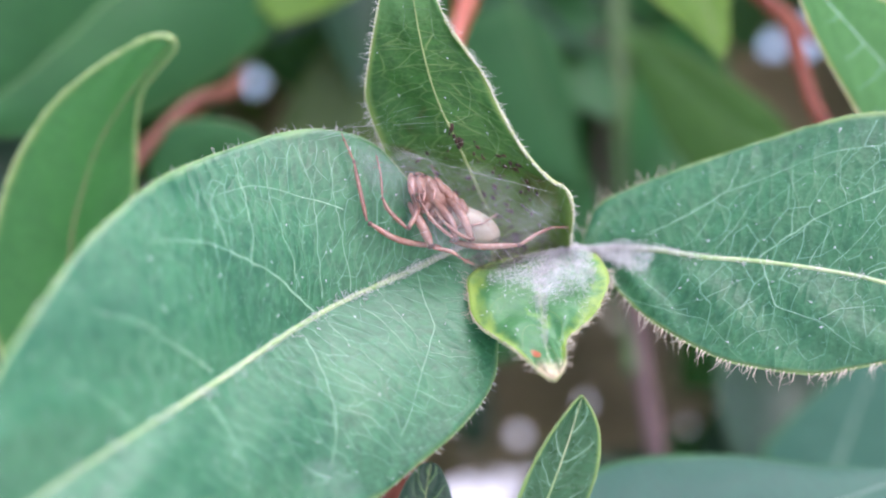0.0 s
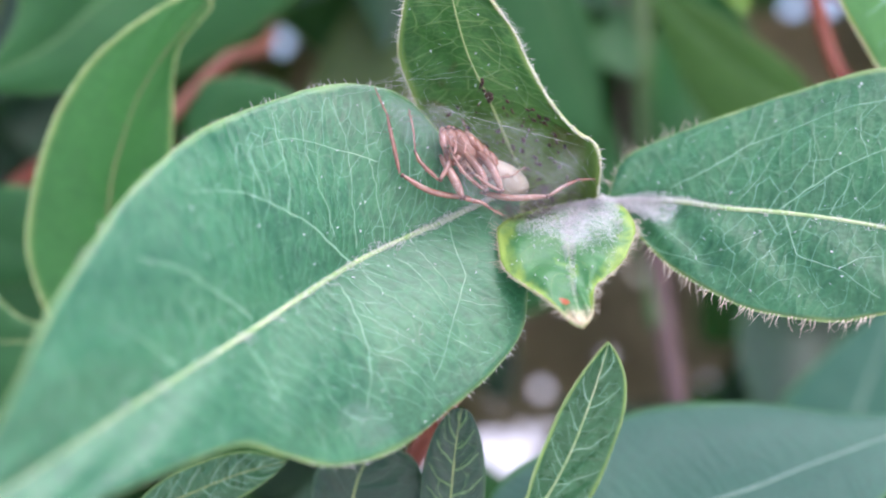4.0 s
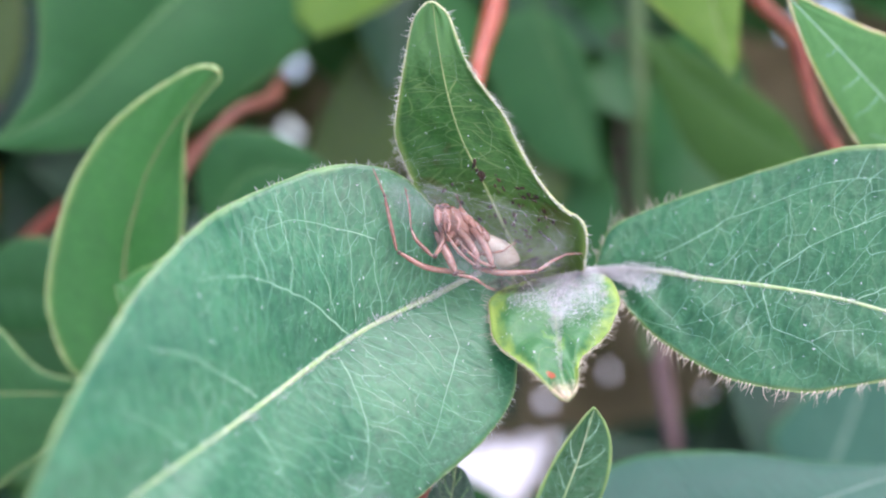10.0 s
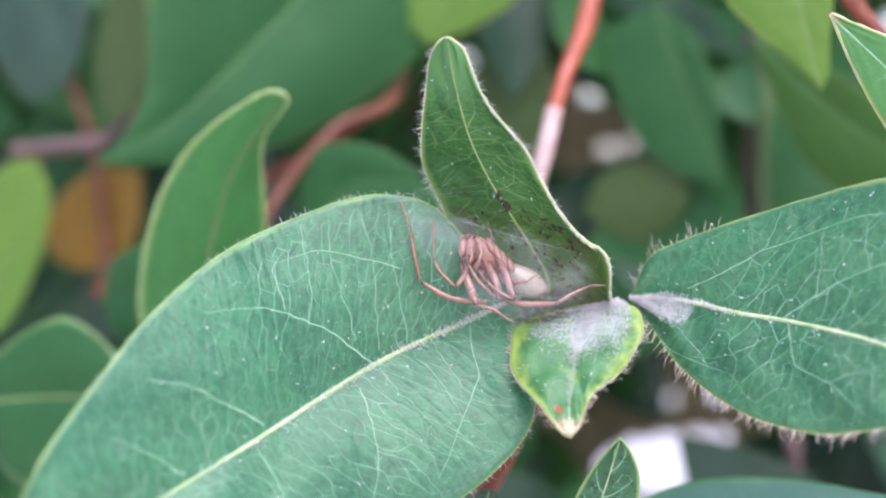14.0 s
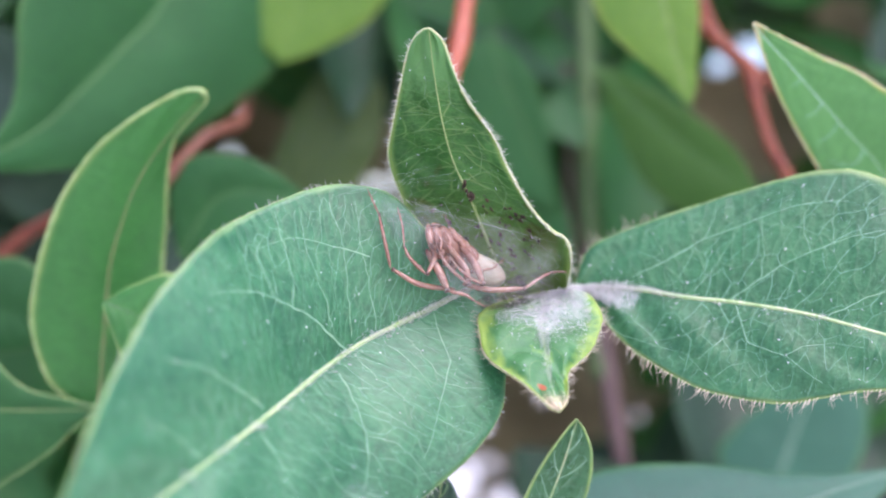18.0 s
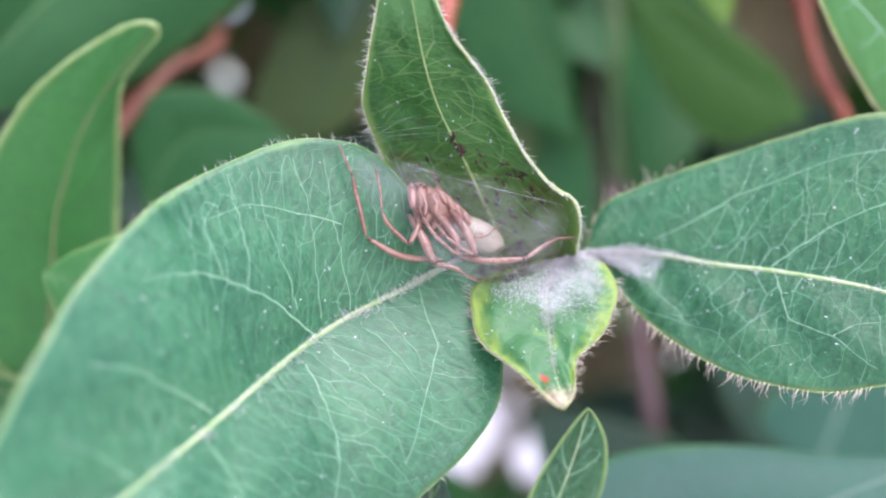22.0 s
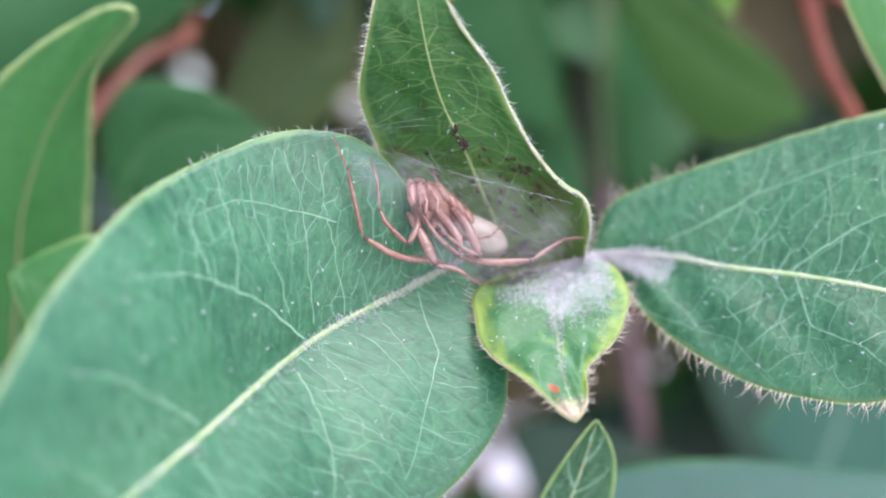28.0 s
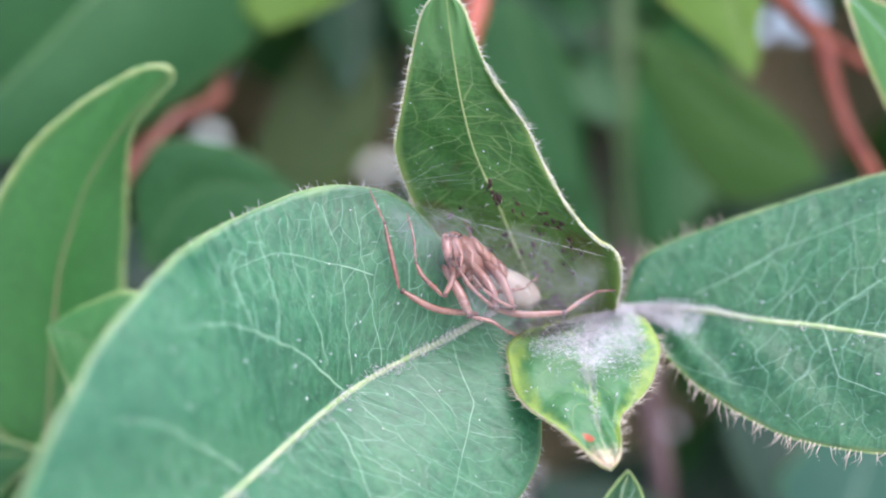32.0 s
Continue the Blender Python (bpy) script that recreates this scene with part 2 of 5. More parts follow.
BROAD = leaf_material("broad_leaf_green", (0.052, 0.24, 0.1), (0.009, 0.095, 0.038), (0.5, 0.64, 0.42), (0.2, 0.38, 0.12), laterals=5, specks=0.9, edge_width=0.02, rough=0.4, spec=0.7, nets=0.12, side_veins=0.0, net=4.0)
UPRIGHT = leaf_material("upright_leaf_green", (0.062, 0.21, 0.045), (0.016, 0.08, 0.02), (0.3, 0.44, 0.15), (0.24, 0.38, 0.1), laterals=6, edge_width=0.05, glow=0.35, specks=0.9, net=4.0, vein_amount=0.75, spec=0.3, nets=0.85, side_veins=0.0, blotch=((0.05, 0.06, 0.02), 2.0, 0.6), root=((0.13, 0.2, 0.035), 0.55), tip=((0.11, 0.28, 0.09), 0.76))
SPREAD = leaf_material("spreading_leaf_green", (0.055, 0.215, 0.085), (0.011, 0.09, 0.034), (0.46, 0.6, 0.38), (0.2, 0.32, 0.1), laterals=5, lean=0.3, specks=0.9, edge_width=0.02, rough=0.4, spec=0.55, nets=0.12, side_veins=0.0, net=4.0)
YOUNG = leaf_material("young_leaf_green", (0.085, 0.27, 0.085), (0.035, 0.17, 0.06), (0.36, 0.48, 0.3), (0.3, 0.45, 0.08), laterals=4, edge_width=0.15, fray=0.8, glow=0.25, blotch=((0.2, 0.4, 0.08), 3.4, 0.6), tip=((0.74, 0.6, 0.42), 0.85), nets=0.1, side_veins=0.0, spot=((0.5, 0.13, 0.06), 0.83, 0.3, 0.03))
LOWER = leaf_material("lower_leaf_green", (0.05, 0.18, 0.07), (0.025, 0.1, 0.035), (0.34, 0.46, 0.3), (0.25, 0.42, 0.1), laterals=6, net=2.6, rough=0.3, edge_width=0.05, nets=0.22, side_veins=0.25)
# Deepest shade, put into the colour of leaves under and behind others.
DARK_SHADE = leaf_material("dark_shaded_leaf_green", (0.02, 0.07, 0.035), (0.012, 0.04, 0.02), (0.1, 0.18, 0.11), (0.05, 0.12, 0.05), laterals=6, vein_amount=0.6, rough=0.36, glow=0.1)
# Darker copy of the plain leaf green, with background shade in its colour.
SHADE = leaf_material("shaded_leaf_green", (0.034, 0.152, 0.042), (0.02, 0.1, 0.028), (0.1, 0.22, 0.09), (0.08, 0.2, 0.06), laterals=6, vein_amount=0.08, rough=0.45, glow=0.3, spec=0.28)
# The sky's bluish sheen on the low leaves is mixed into this base colour.
SKYLIT = leaf_material("skylit_leaf_green", (0.045, 0.165, 0.105), (0.032, 0.125, 0.08), (0.1, 0.24, 0.12), (0.08, 0.22, 0.08), laterals=6, vein_amount=0.05, rough=0.5, glow=0.2, spec=0.4, coat=0.05)
BACK = leaf_material("plain_leaf_green", (0.062, 0.27, 0.06), (0.042, 0.2, 0.045), (0.16, 0.3, 0.1), (0.26, 0.42, 0.12), laterals=6, vein_amount=0.12, rough=0.42, glow=0.38, spec=0.45, nets=0.15, side_veins=0.6)
CORNER = leaf_material("fresh_leaf_green", (0.12, 0.36, 0.1), (0.085, 0.28, 0.08), (0.4, 0.56, 0.34), (0.4, 0.48, 0.1), laterals=8, vein_amount=0.3, rough=0.42, glow=0.4, edge_width=0.04, root=((0.55, 0.2, 0.06), 0.05), nets=0.1, side_veins=0.0)
PALE = leaf_material("pale_leaf_green", (0.2, 0.38, 0.05), (0.13, 0.29, 0.04), (0.32, 0.44, 0.16), (0.38, 0.5, 0.1), laterals=6, vein_amount=0.12, glow=0.45)
OLIVE = leaf_material("olive_leaf_green", (0.08, 0.145, 0.032), (0.05, 0.095, 0.02), (0.2, 0.26, 0.08), (0.16, 0.2, 0.06), laterals=6, vein_amount=0.12, glow=0.4)
MOSS = leaf_material("yellowish_leaf_green", (0.062, 0.175, 0.03), (0.042, 0.125, 0.022), (0.12, 0.22, 0.07), (0.1, 0.2, 0.05), laterals=6, vein_amount=0.08, rough=0.45, glow=0.4, spec=0.28)
ORANGE = leaf_material("withered_leaf_orange", (0.46, 0.24, 0.025), (0.22, 0.13, 0.02), (0.3, 0.2, 0.06), (0.12, 0.12, 0.03), laterals=6, vein_amount=0.3, glow=0.4)
MARGIN_WOOL = plain_material("leaf_margin_woolly", (0.36, 0.42, 0.17), (0.56, 0.58, 0.34), 900, 0.6, 0.0001, 0.2)
MARGIN = plain_material("leaf_margin_pale", (0.2, 0.34, 0.1), (0.32, 0.44, 0.17), 900, 0.5, 0.0, 0.2)
MARGIN_YOUNG = plain_material("leaf_margin_yellow", (0.3, 0.4, 0.12), (0.55, 0.46, 0.3), 400, 0.5, 0.0, 0.3)
VEIN = plain_material("vein_pale", (0.2, 0.41, 0.22), (0.33, 0.54, 0.34), 500, 0.45, 0.0, 0.2)
VEIN_NET = plain_material("vein_net_pale", (0.13, 0.35, 0.19), (0.29, 0.52, 0.34), 300, 0.45, 0.0, 0.1)
VEIN_FAINT = plain_material("vein_net_green", (0.065, 0.18, 0.05), (0.17, 0.32, 0.12), 300, 0.45, 0.0, 0.1)
VEIN_DULL = plain_material("vein_green", (0.12, 0.26, 0.06), (0.2, 0.35, 0.12), 500, 0.45, 0.0, 0.2)
RIB = plain_material("midrib_pale", (0.26, 0.43, 0.15), (0.52, 0.6, 0.34), 420, 0.5, 0.0001)
# Midrib darkened to go with the leaves that hang in shade.
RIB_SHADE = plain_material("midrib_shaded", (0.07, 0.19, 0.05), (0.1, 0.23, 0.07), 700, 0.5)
RIB_OLIVE = plain_material("midrib_olive", (0.13, 0.21, 0.06), (0.2, 0.2, 0.08), 500, 0.5)
# Midrib tinted with the same sky sheen.
RIB_SKYLIT = plain_material("midrib_skylit", (0.15, 0.27, 0.19), (0.2, 0.32, 0.23), 500, 0.5)
RIB_DULL = plain_material("midrib_green", (0.2, 0.3, 0.09), (0.32, 0.4, 0.15), 700, 0.5)
HAIR = plain_material("leaf_hair", (0.5, 0.42, 0.3), (0.68, 0.62, 0.5), 900, 0.5)
WOOL = plain_material("leaf_wool", (0.55, 0.56, 0.46), (0.72, 0.72, 0.64), 900, 0.5)
RED_BARK = plain_material("red_bark", (0.14, 0.024, 0.011), (0.26, 0.075, 0.034), 420, 0.42, 0.00025, spec=0.4)
ORANGE_BARK = plain_material("orange_bark", (0.29, 0.04, 0.014), (0.44, 0.11, 0.05), 420, 0.32, 0.00025, spec=0.7)
WARM_BARK = plain_material("warm_bark", (0.12, 0.04, 0.024), (0.24, 0.1, 0.06), 420, 0.5, 0.00025, spec=0.35)
PALE_BARK = plain_material("pale_bark", (0.4, 0.26, 0.22), (0.55, 0.42, 0.38), 300, 0.5, 0.0001)
BROWN_BARK = plain_material("brown_bark", (0.1, 0.06, 0.055), (0.17, 0.11, 0.105), 300, 0.55, 0.0001)
GREEN_BARK = plain_material("green_bark", (0.07, 0.13, 0.04), (0.1, 0.17, 0.06), 300, 0.5, 0.0001)


# ---- building blocks ----
def at(x, y, z):
    return Vector((x, y, z)) * CM + BASE


def thing(name, place, label, category, group="", kind=""):
    ob = new(name)
    ob.location = at(*place)
    return tagged(ob, label, category, group, kind)


def origin(ob):
    p = Vector((0, 0, 0))
    while ob:
        p += ob.location
        ob = ob.parent
    return np.array(p)


def mesh_part(name, verts, faces, mat, parent, label="", smooth=True, uvs=None, kind=""):
    """One mesh object from points in world metres, under a thing or a part."""
    me = bpy.data.meshes.new(name)
    me.from_pydata((np.asarray(verts, float) - origin(parent)).tolist(), [], faces)
    if smooth:
        me.polygons.foreach_set("use_smooth", [True] * len(me.polygons))
    if uvs:
        index = np.empty(len(me.loops), dtype=np.int32)
        me.loops.foreach_get("vertex_index", index)
        for key, table in uvs.items():
            layer = me.uv_layers.new(name=key)
            layer.data.foreach_set("uv", np.asarray(table, dtype=np.float32)[index].ravel())
    me.materials.append(mat)
    ob = new(name, me)
    ob.parent = parent
    if label:
        ob["label"] = label
    if kind:
        ob["kind"] = kind
    return ob


def smooth_curve(points, count, lo=0.0, hi=1.0):
    """Points at even steps along a Catmull-Rom curve through the given ones."""
    p = np.array(points, float)
    d = np.r_[0, np.cumsum(np.sqrt(np.linalg.norm(np.diff(p[:, :3], axis=0), axis=1)))]
    q = np.vstack([2 * p[0] - p[1], p, 2 * p[-1] - p[-2]])
    fine = []
    for i in range(len(p) - 1):
        a, b, c, e = q[i : i + 4]
        for s in np.linspace(0, 1, 24, endpoint=False):
            fine.append(0.5 * (2 * b + (c - a) * s + (2 * a - 5 * b + 4 * c - e) * s * s + (3 * b - a - 3 * c + e) * s**3))
    fine.append(p[-1])
    fine = np.array(fine)
    run = np.r_[0, np.cumsum(np.linalg.norm(np.diff(fine[:, :3], axis=0), axis=1))]
    want = np.linspace(lo, hi, count) * run[-1]
    return np.stack([np.interp(want, run, fine[:, k]) for k in range(fine.shape[1])], 1)


def unit(v):
    return v / np.maximum(np.linalg.norm(v, axis=-1, keepdims=True), 1e-12)


def tube(line, radii, sides=8):
    """Vertices and faces of a tube along a line (world metres), closed at both ends."""
    line, radii = np.asarray(line, float), np.broadcast_to(radii, (len(line),))
    tang = unit(np.gradient(line, axis=0))
    ref = np.array([0.31, -0.83, 0.46])
    a = unit(np.cross(tang, ref))
    b = np.cross(tang, a)
    ring = np.linspace(0, 2 * np.pi, sides, endpoint=False)
    verts = (line[:, None] + radii[:, None, None] * (np.cos(ring)[None, :, None] * a[:, None] + np.sin(ring)[None, :, None] * b[:, None])).reshape(-1, 3)
    faces = []
    for i in range(len(line) - 1):
        for k in range(sides):
            n = (k + 1) % sides
            faces.append((i * sides + k, i * sides + n, (i + 1) * sides + n, (i + 1) * sides + k))
    faces.append(tuple(range(sides))[::-1])
    faces.append(tuple((len(line) - 1) * sides + k for k in range(sides)))
    return verts, faces


def merge(pieces):
    verts, faces, n = [], [], 0
    for v, f in pieces:
        verts.append(v)
        faces += [tuple(i + n for i in face) for face in f]
        n += len(v)
    return np.concatenate(verts), faces


def fringe(rng, edge, outward, normal, count, length, lo=0.0, hi=1.0, size=1.0):
    """Short tapering hairs that stand off a margin."""
    pieces = []
    for _ in range(count):
        k = int(rng.uniform(lo, hi) * (len(edge) - 1))
        way = outward[k] + normal[k] * rng.normal(0.1, 0.35) + rng.normal(0, 0.3, 3)
        way /= np.linalg.norm(way)
        tall = length * rng.uniform(0.35, 1.15)
        curl = rng.normal(0, 0.18, 3)
        line = np.array([edge[k], edge[k] + way * tall * 0.55, edge[k] + (way + curl) * tall])
        pieces.append(tube(line, np.array([0.0035, 0.0025, 0.0008]) * size * CM, 3))
    return merge(pieces)


SURFACE = {}


def leaf(parent, mat, mid, left, right, label="", bulge=0.1, quilt=0.02, laterals=5, lean=0.22, rows=60, cols=12,
         margin=None, rib=None, rib_size=0.03, hairs=(), hair_length=0.11, hair_size=1.0, hair_mat=None, wave=0.01, margin_size=0.42, thick=0.028, seed=1, name="leaf"):
    """A leaf blade with thickness between a midrib and two margins (centimetres), with its midrib, rim and hairs."""
    rng = np.random.default_rng(seed)
    m, l, r = (smooth_curve(c, rows, 0.003, 0.997) for c in (mid, left, right))
    tang = unit(np.gradient(m, axis=0))
    normal = unit(np.cross(tang, r - l))
    normal *= np.where((normal[:, 1] > 0)[:, None], -1, 1) if (normal[:, 1] > 0).mean() > 0.5 else 1
    u = np.linspace(0, 1, rows)
    run = np.r_[0, np.cumsum(np.linalg.norm(np.diff(m, axis=0), axis=1))]
    top, unit_uv, size_uv = [], [], []
    vs = np.linspace(-1, 1, 2 * cols + 1)
    for v in vs:
        a = abs(v)
        edge = l if v < 0 else r
        half = np.linalg.norm(edge - m, axis=1)
        phase = (u - lean * a**1.5) * laterals + (0.45 if v > 0 else 0.0)
        lift = bulge * half * np.sin(np.pi * a) * 0.5
        lift += quilt * np.sin(np.pi * a) * np.cos(2 * np.pi * phase) * -1.0
        lift += wave * a**3 * np.array([noise.noise((2.6 * x + seed, 3.1 * v, seed)) for x in run]) * 2
        top.append(m + a * (edge - m) + normal * lift[:, None])
        unit_uv.append(np.stack([u, np.full(rows, 0.5 + 0.5 * v)], 1))
        size_uv.append(np.stack([run + seed * 3.7, v * half + seed * 1.3], 1))
    top = np.array(top)
    low = top - normal[None] * thick
    n = len(vs)
    verts = np.concatenate([top.reshape(-1, 3), low.reshape(-1, 3)]) * CM + np.array(BASE)
    faces, back = [], n * rows
    for j in range(n - 1):
        for i in range(rows - 1):
            a, b, c, d = j * rows + i, j * rows + i + 1, (j + 1) * rows + i + 1, (j + 1) * rows + i
            faces += [(a, b, c, d), (back + a, back + d, back + c, back + b)]
    for i in range(rows - 1):
        a, b = i, i + 1
        c, d = (n - 1) * rows + i, (n - 1) * rows + i + 1
        faces += [(a, back + a, back + b, b), (c, d, back + d, back + c)]
    for j in range(n - 1):
        a, b = j * rows, (j + 1) * rows
        c, d = a + rows - 1, b + rows - 1
        faces += [(a, b, back + b, back + a), (c, back + c, back + d, d)]
    uv1, uv2 = np.concatenate(unit_uv * 2), np.concatenate(size_uv * 2)
    blade = mesh_part(name, verts, faces, mat, parent, label, uvs={"unit": uv1, "size": uv2})
    world_top = top * CM + np.array(BASE)
    SURFACE[blade.name] = (world_top, normal)
    if rib:
        taper = np.linspace(1.0, 0.25, rows) * rib_size * CM * np.array([1 + 0.3 * noise.noise((9 * x, 0.3, seed)) for x in run])
        v, f = tube(world_top[cols] - normal * 0.3 * taper[:, None], taper, 8)
        mesh_part("midrib", v, f, rib, blade, "pale raised midrib")
    if margin:
        loop = np.concatenate([world_top[0], world_top[-1][::-1]])
        shift = np.concatenate([normal, normal[::-1]]) * thick * 0.5 * CM
        rim = np.array([1 + 0.45 * noise.noise((*(q * 1400 + seed),)) for q in loop])
        v, f = tube(loop - shift, thick * margin_size * rim * CM, 6)
        mesh_part("margin", v, f, margin, blade, "paler thickened leaf margin")
    for side, count, lo, hi in hairs:
        edge, inner = (world_top[0], world_top[1]) if side == "left" else (world_top[-1], world_top[-2])
        v, f = fringe(rng, edge, unit(edge - inner), normal, count, hair_length * CM, lo, hi, hair_size)
        mesh_part("hair_fringe", v, f, hair_mat or HAIR, blade, "short bristly hairs", kind="stuff")
    return blade


def voronoi_edges(points, reach=16):
    """The walls between the cells round scattered points of a plane, each wall once."""
    points = np.asarray(points, float)
    edges = {}
    for k, p in enumerate(points):
        d = points - p
        near = np.argsort((d * d).sum(1))[1 : reach + 1]
        poly = [(-3.0, -3.0, -1), (3.0, -3.0, -1), (3.0, 3.0, -1), (-3.0, 3.0, -1)]
        for m in near:
            dx, dy = d[m]
            c = 0.5 * (dx * dx + dy * dy)
            out = []
            for (ax, ay, tag), (bx, by, _) in zip(poly, poly[1:] + poly[:1]):
                fa, fb = ax * dx + ay * dy - c, bx * dx + by * dy - c
                if fa <= 0:
                    out.append((ax, ay, tag))
                if (fa <= 0) != (fb <= 0):
                    t = fa / (fa - fb)
                    out.append((ax + t * (bx - ax), ay + t * (by - ay), tag if fa > 0 else int(m)))
            poly = out
        for (ax, ay, tag), (bx, by, _) in zip(poly, poly[1:] + poly[:1]):
            if tag >= 0 and (min(k, tag), max(k, tag)) not in edges:
                edges[min(k, tag), max(k, tag)] = (p + (ax, ay), p + (bx, by))
    return list(edges.values())


def ribbon(line, normal, radii, proud=0.4):
    """A low rounded ridge that lies on a surface along a line (metres)."""
    line, radii = np.asarray(line, float), np.broadcast_to(radii, (len(line),))[:, None]
    across = unit(np.cross(np.gradient(line, axis=0), normal))
    rows = [line - across * radii, line - across * radii * 0.5 + normal * radii * proud * 0.8, line + normal * radii * proud,
            line + across * radii * 0.5 + normal * radii * proud * 0.8, line + across * radii]
    n, faces = len(line), []
    for a in range(4):
        for i in range(n - 1):
            faces.append((a * n + i, (a + 1) * n + i, (a + 1) * n + i + 1, a * n + i + 1))
    return np.concatenate(rows), faces


def veins(blade, mat, seed, cell=(0.12, 0.36), lean=(0.0, 0.0), size=1.0, mains=(), side_size=1.0, laterals=5, arch=0.22, net=True, finer=0.45, fine_keep=0.3, fine_mat=None):
    """Low raised side veins, one by one, and the closed net of finer veins between them, laid on a blade; cells in centimetres."""
    rng = np.random.default_rng(seed)
    grid, base_normal = SURFACE[blade.name]
    n, rows = grid.shape[:2]
    facing = unit(np.cross(np.gradient(grid, axis=1), np.gradient(grid, axis=0)))
    facing *= np.sign((facing * base_normal[None]).sum(-1, keepdims=True))

    def on(us, vs):
        x, y = np.clip(us, 0.002, 0.995) * (rows - 1), (0.5 + 0.5 * np.clip(vs, -0.99, 0.99)) * (n - 1)
        i, j = x.astype(int), y.astype(int)
        a, c = (x - i)[:, None], (y - j)[:, None]
        p = (grid[j, i] * (1 - a) + grid[j, i + 1] * a) * (1 - c) + (grid[j + 1, i] * (1 - a) + grid[j + 1, i + 1] * a) * c
        return p + facing[j, i] * 0.0006 * CM, facing[j, i]

    def ridge(us, vs, radii, proud=0.4):
        p, nrm = on(us, vs)
        return ribbon(p, nrm, radii * CM, proud)

    for width, stops in mains:
        bare = np.linspace(0, len(stops) - 1, 40)
        line = np.stack([np.interp(bare, range(len(stops)), [q[k] for q in stops]) for k in (0, 1)], 1)
        line[1:-1] = (line[:-2] + line[1:-1] + line[2:]) / 3
        kink = np.array([noise.noise((q[0] * 55, q[1] * 14, seed)) for q in line])
        swell = np.array([1 + 0.35 * noise.noise((q[0] * 90, q[1] * 30, seed + 3.3)) for q in line])
        us = line[:, 0] + 0.004 * kink
        v, f = ridge(us, line[:, 1], 0.0085 * np.linspace(1.0, 0.4, 40) * swell * width * side_size)
        mesh_part("side_vein", v, f, mat, blade)
    if not mains:
        for side in (-1, 1):
            for k in range(-1, laterals + 1):
                u0 = (k + 0.5 - (0.45 if side > 0 else 0.0)) / laterals + rng.normal(0, 0.012)
                t = np.linspace(0.0, rng.uniform(0.78, 0.92), 30)
                us = u0 + arch * t**1.45 + np.array([0.012 * noise.noise((u0 * 14 + seed, 4.2 * q, seed * 0.7)) for q in t])
                good = (us > 0.004) & (us < 0.96)
                if u0 < 0.93 and good.sum() > 6:
                    v, f = ridge(us[good], side * t[good], 0.0075 * (1 - 0.6 * t[good]) * size * side_size)
                    mesh_part("side_vein", v, f, mat, blade)
    if not net:
        return
    run = np.r_[0, np.cumsum(np.linalg.norm(np.diff(grid[n // 2], axis=0), axis=1))] / CM
    halves = [np.linalg.norm(grid[k] - grid[n // 2], axis=1) / CM for k in (0, -1)]
    along = np.linspace(0, 1, rows)
    pieces = []
    for level, (grow, thick, keep) in enumerate(((1.0, 0.003, 0.8), (finer, 0.0012, fine_keep))):
        wide, tall = cell[0] * grow, cell[1] * grow * (1.0 if level == 0 else 0.8)
        reach = max(h.max() for h in halves)
        tilt = max(abs(q) for q in lean) * reach
        points = []
        for a in range(int(-tilt / wide) - 1, int((run[-1] + tilt) / wide) + 2):
            for b in range(int(-reach / tall) - 1, int(reach / tall) + 2):
                points.append((a + rng.normal(0, 0.2) + 0.5 * (b % 2), (b + rng.normal(0, 0.2)) * 0.9))
        for p, q in voronoi_edges(points):
            if rng.random() > keep:
                continue
            t = np.linspace(0, 1, 7 if level == 0 else 5)[:, None]
            line = p + (q - p) * t
            if not -reach / tall < line[0, 1] / 0.9 < reach / tall:
                continue
            w = line[:, 1] / 0.9 * tall
            k = 0 if w.mean() < 0 else 1
            s = line[:, 0] * wide + lean[k] * np.abs(w)
            u = np.interp(s, run, along, -1, 2)
            v = w / np.maximum(np.interp(u, along, halves[k]), 0.02)
            if u.min() < 0.01 or u.max() > 0.975 or np.abs(v).max() > 0.955 or np.abs(v).max() < 0.02:
                continue
            patch = 0.75 + 0.9 * noise.noise((s.mean() * 1.1 + seed, w.mean() * 1.1, level * 5.0))
            r = thick * size * max(0.3, patch) * rng.uniform(0.75, 1.15)
            u = u + 0.0022 * np.sin(np.pi * t[:, 0]) * rng.normal()
            pieces.append(ridge(u, v, np.full(len(u), r), 0.3))
    v, f = merge(pieces)
    mesh_part("vein_net", v, f, fine_mat or mat, blade, "net of fine pale veins", kind="stuff")


def twig(parent, mat, rows, name="stem", label="", knots=0.12, sides=10):
    """A slightly knotty round stem; rows of x, y, z, radius in centimetres."""
    c = smooth_curve(rows, 14 * (len(rows) - 1))
    r = np.array([q[3] * (1 + knots * noise.noise((q[0] * 2.1, q[1] * 2.1, q[2] * 2.1))) for q in c])
    v, f = tube(c[:, :3] * CM + np.array(BASE), r * CM, sides)
    return mesh_part(name, v, f, mat, parent, label)


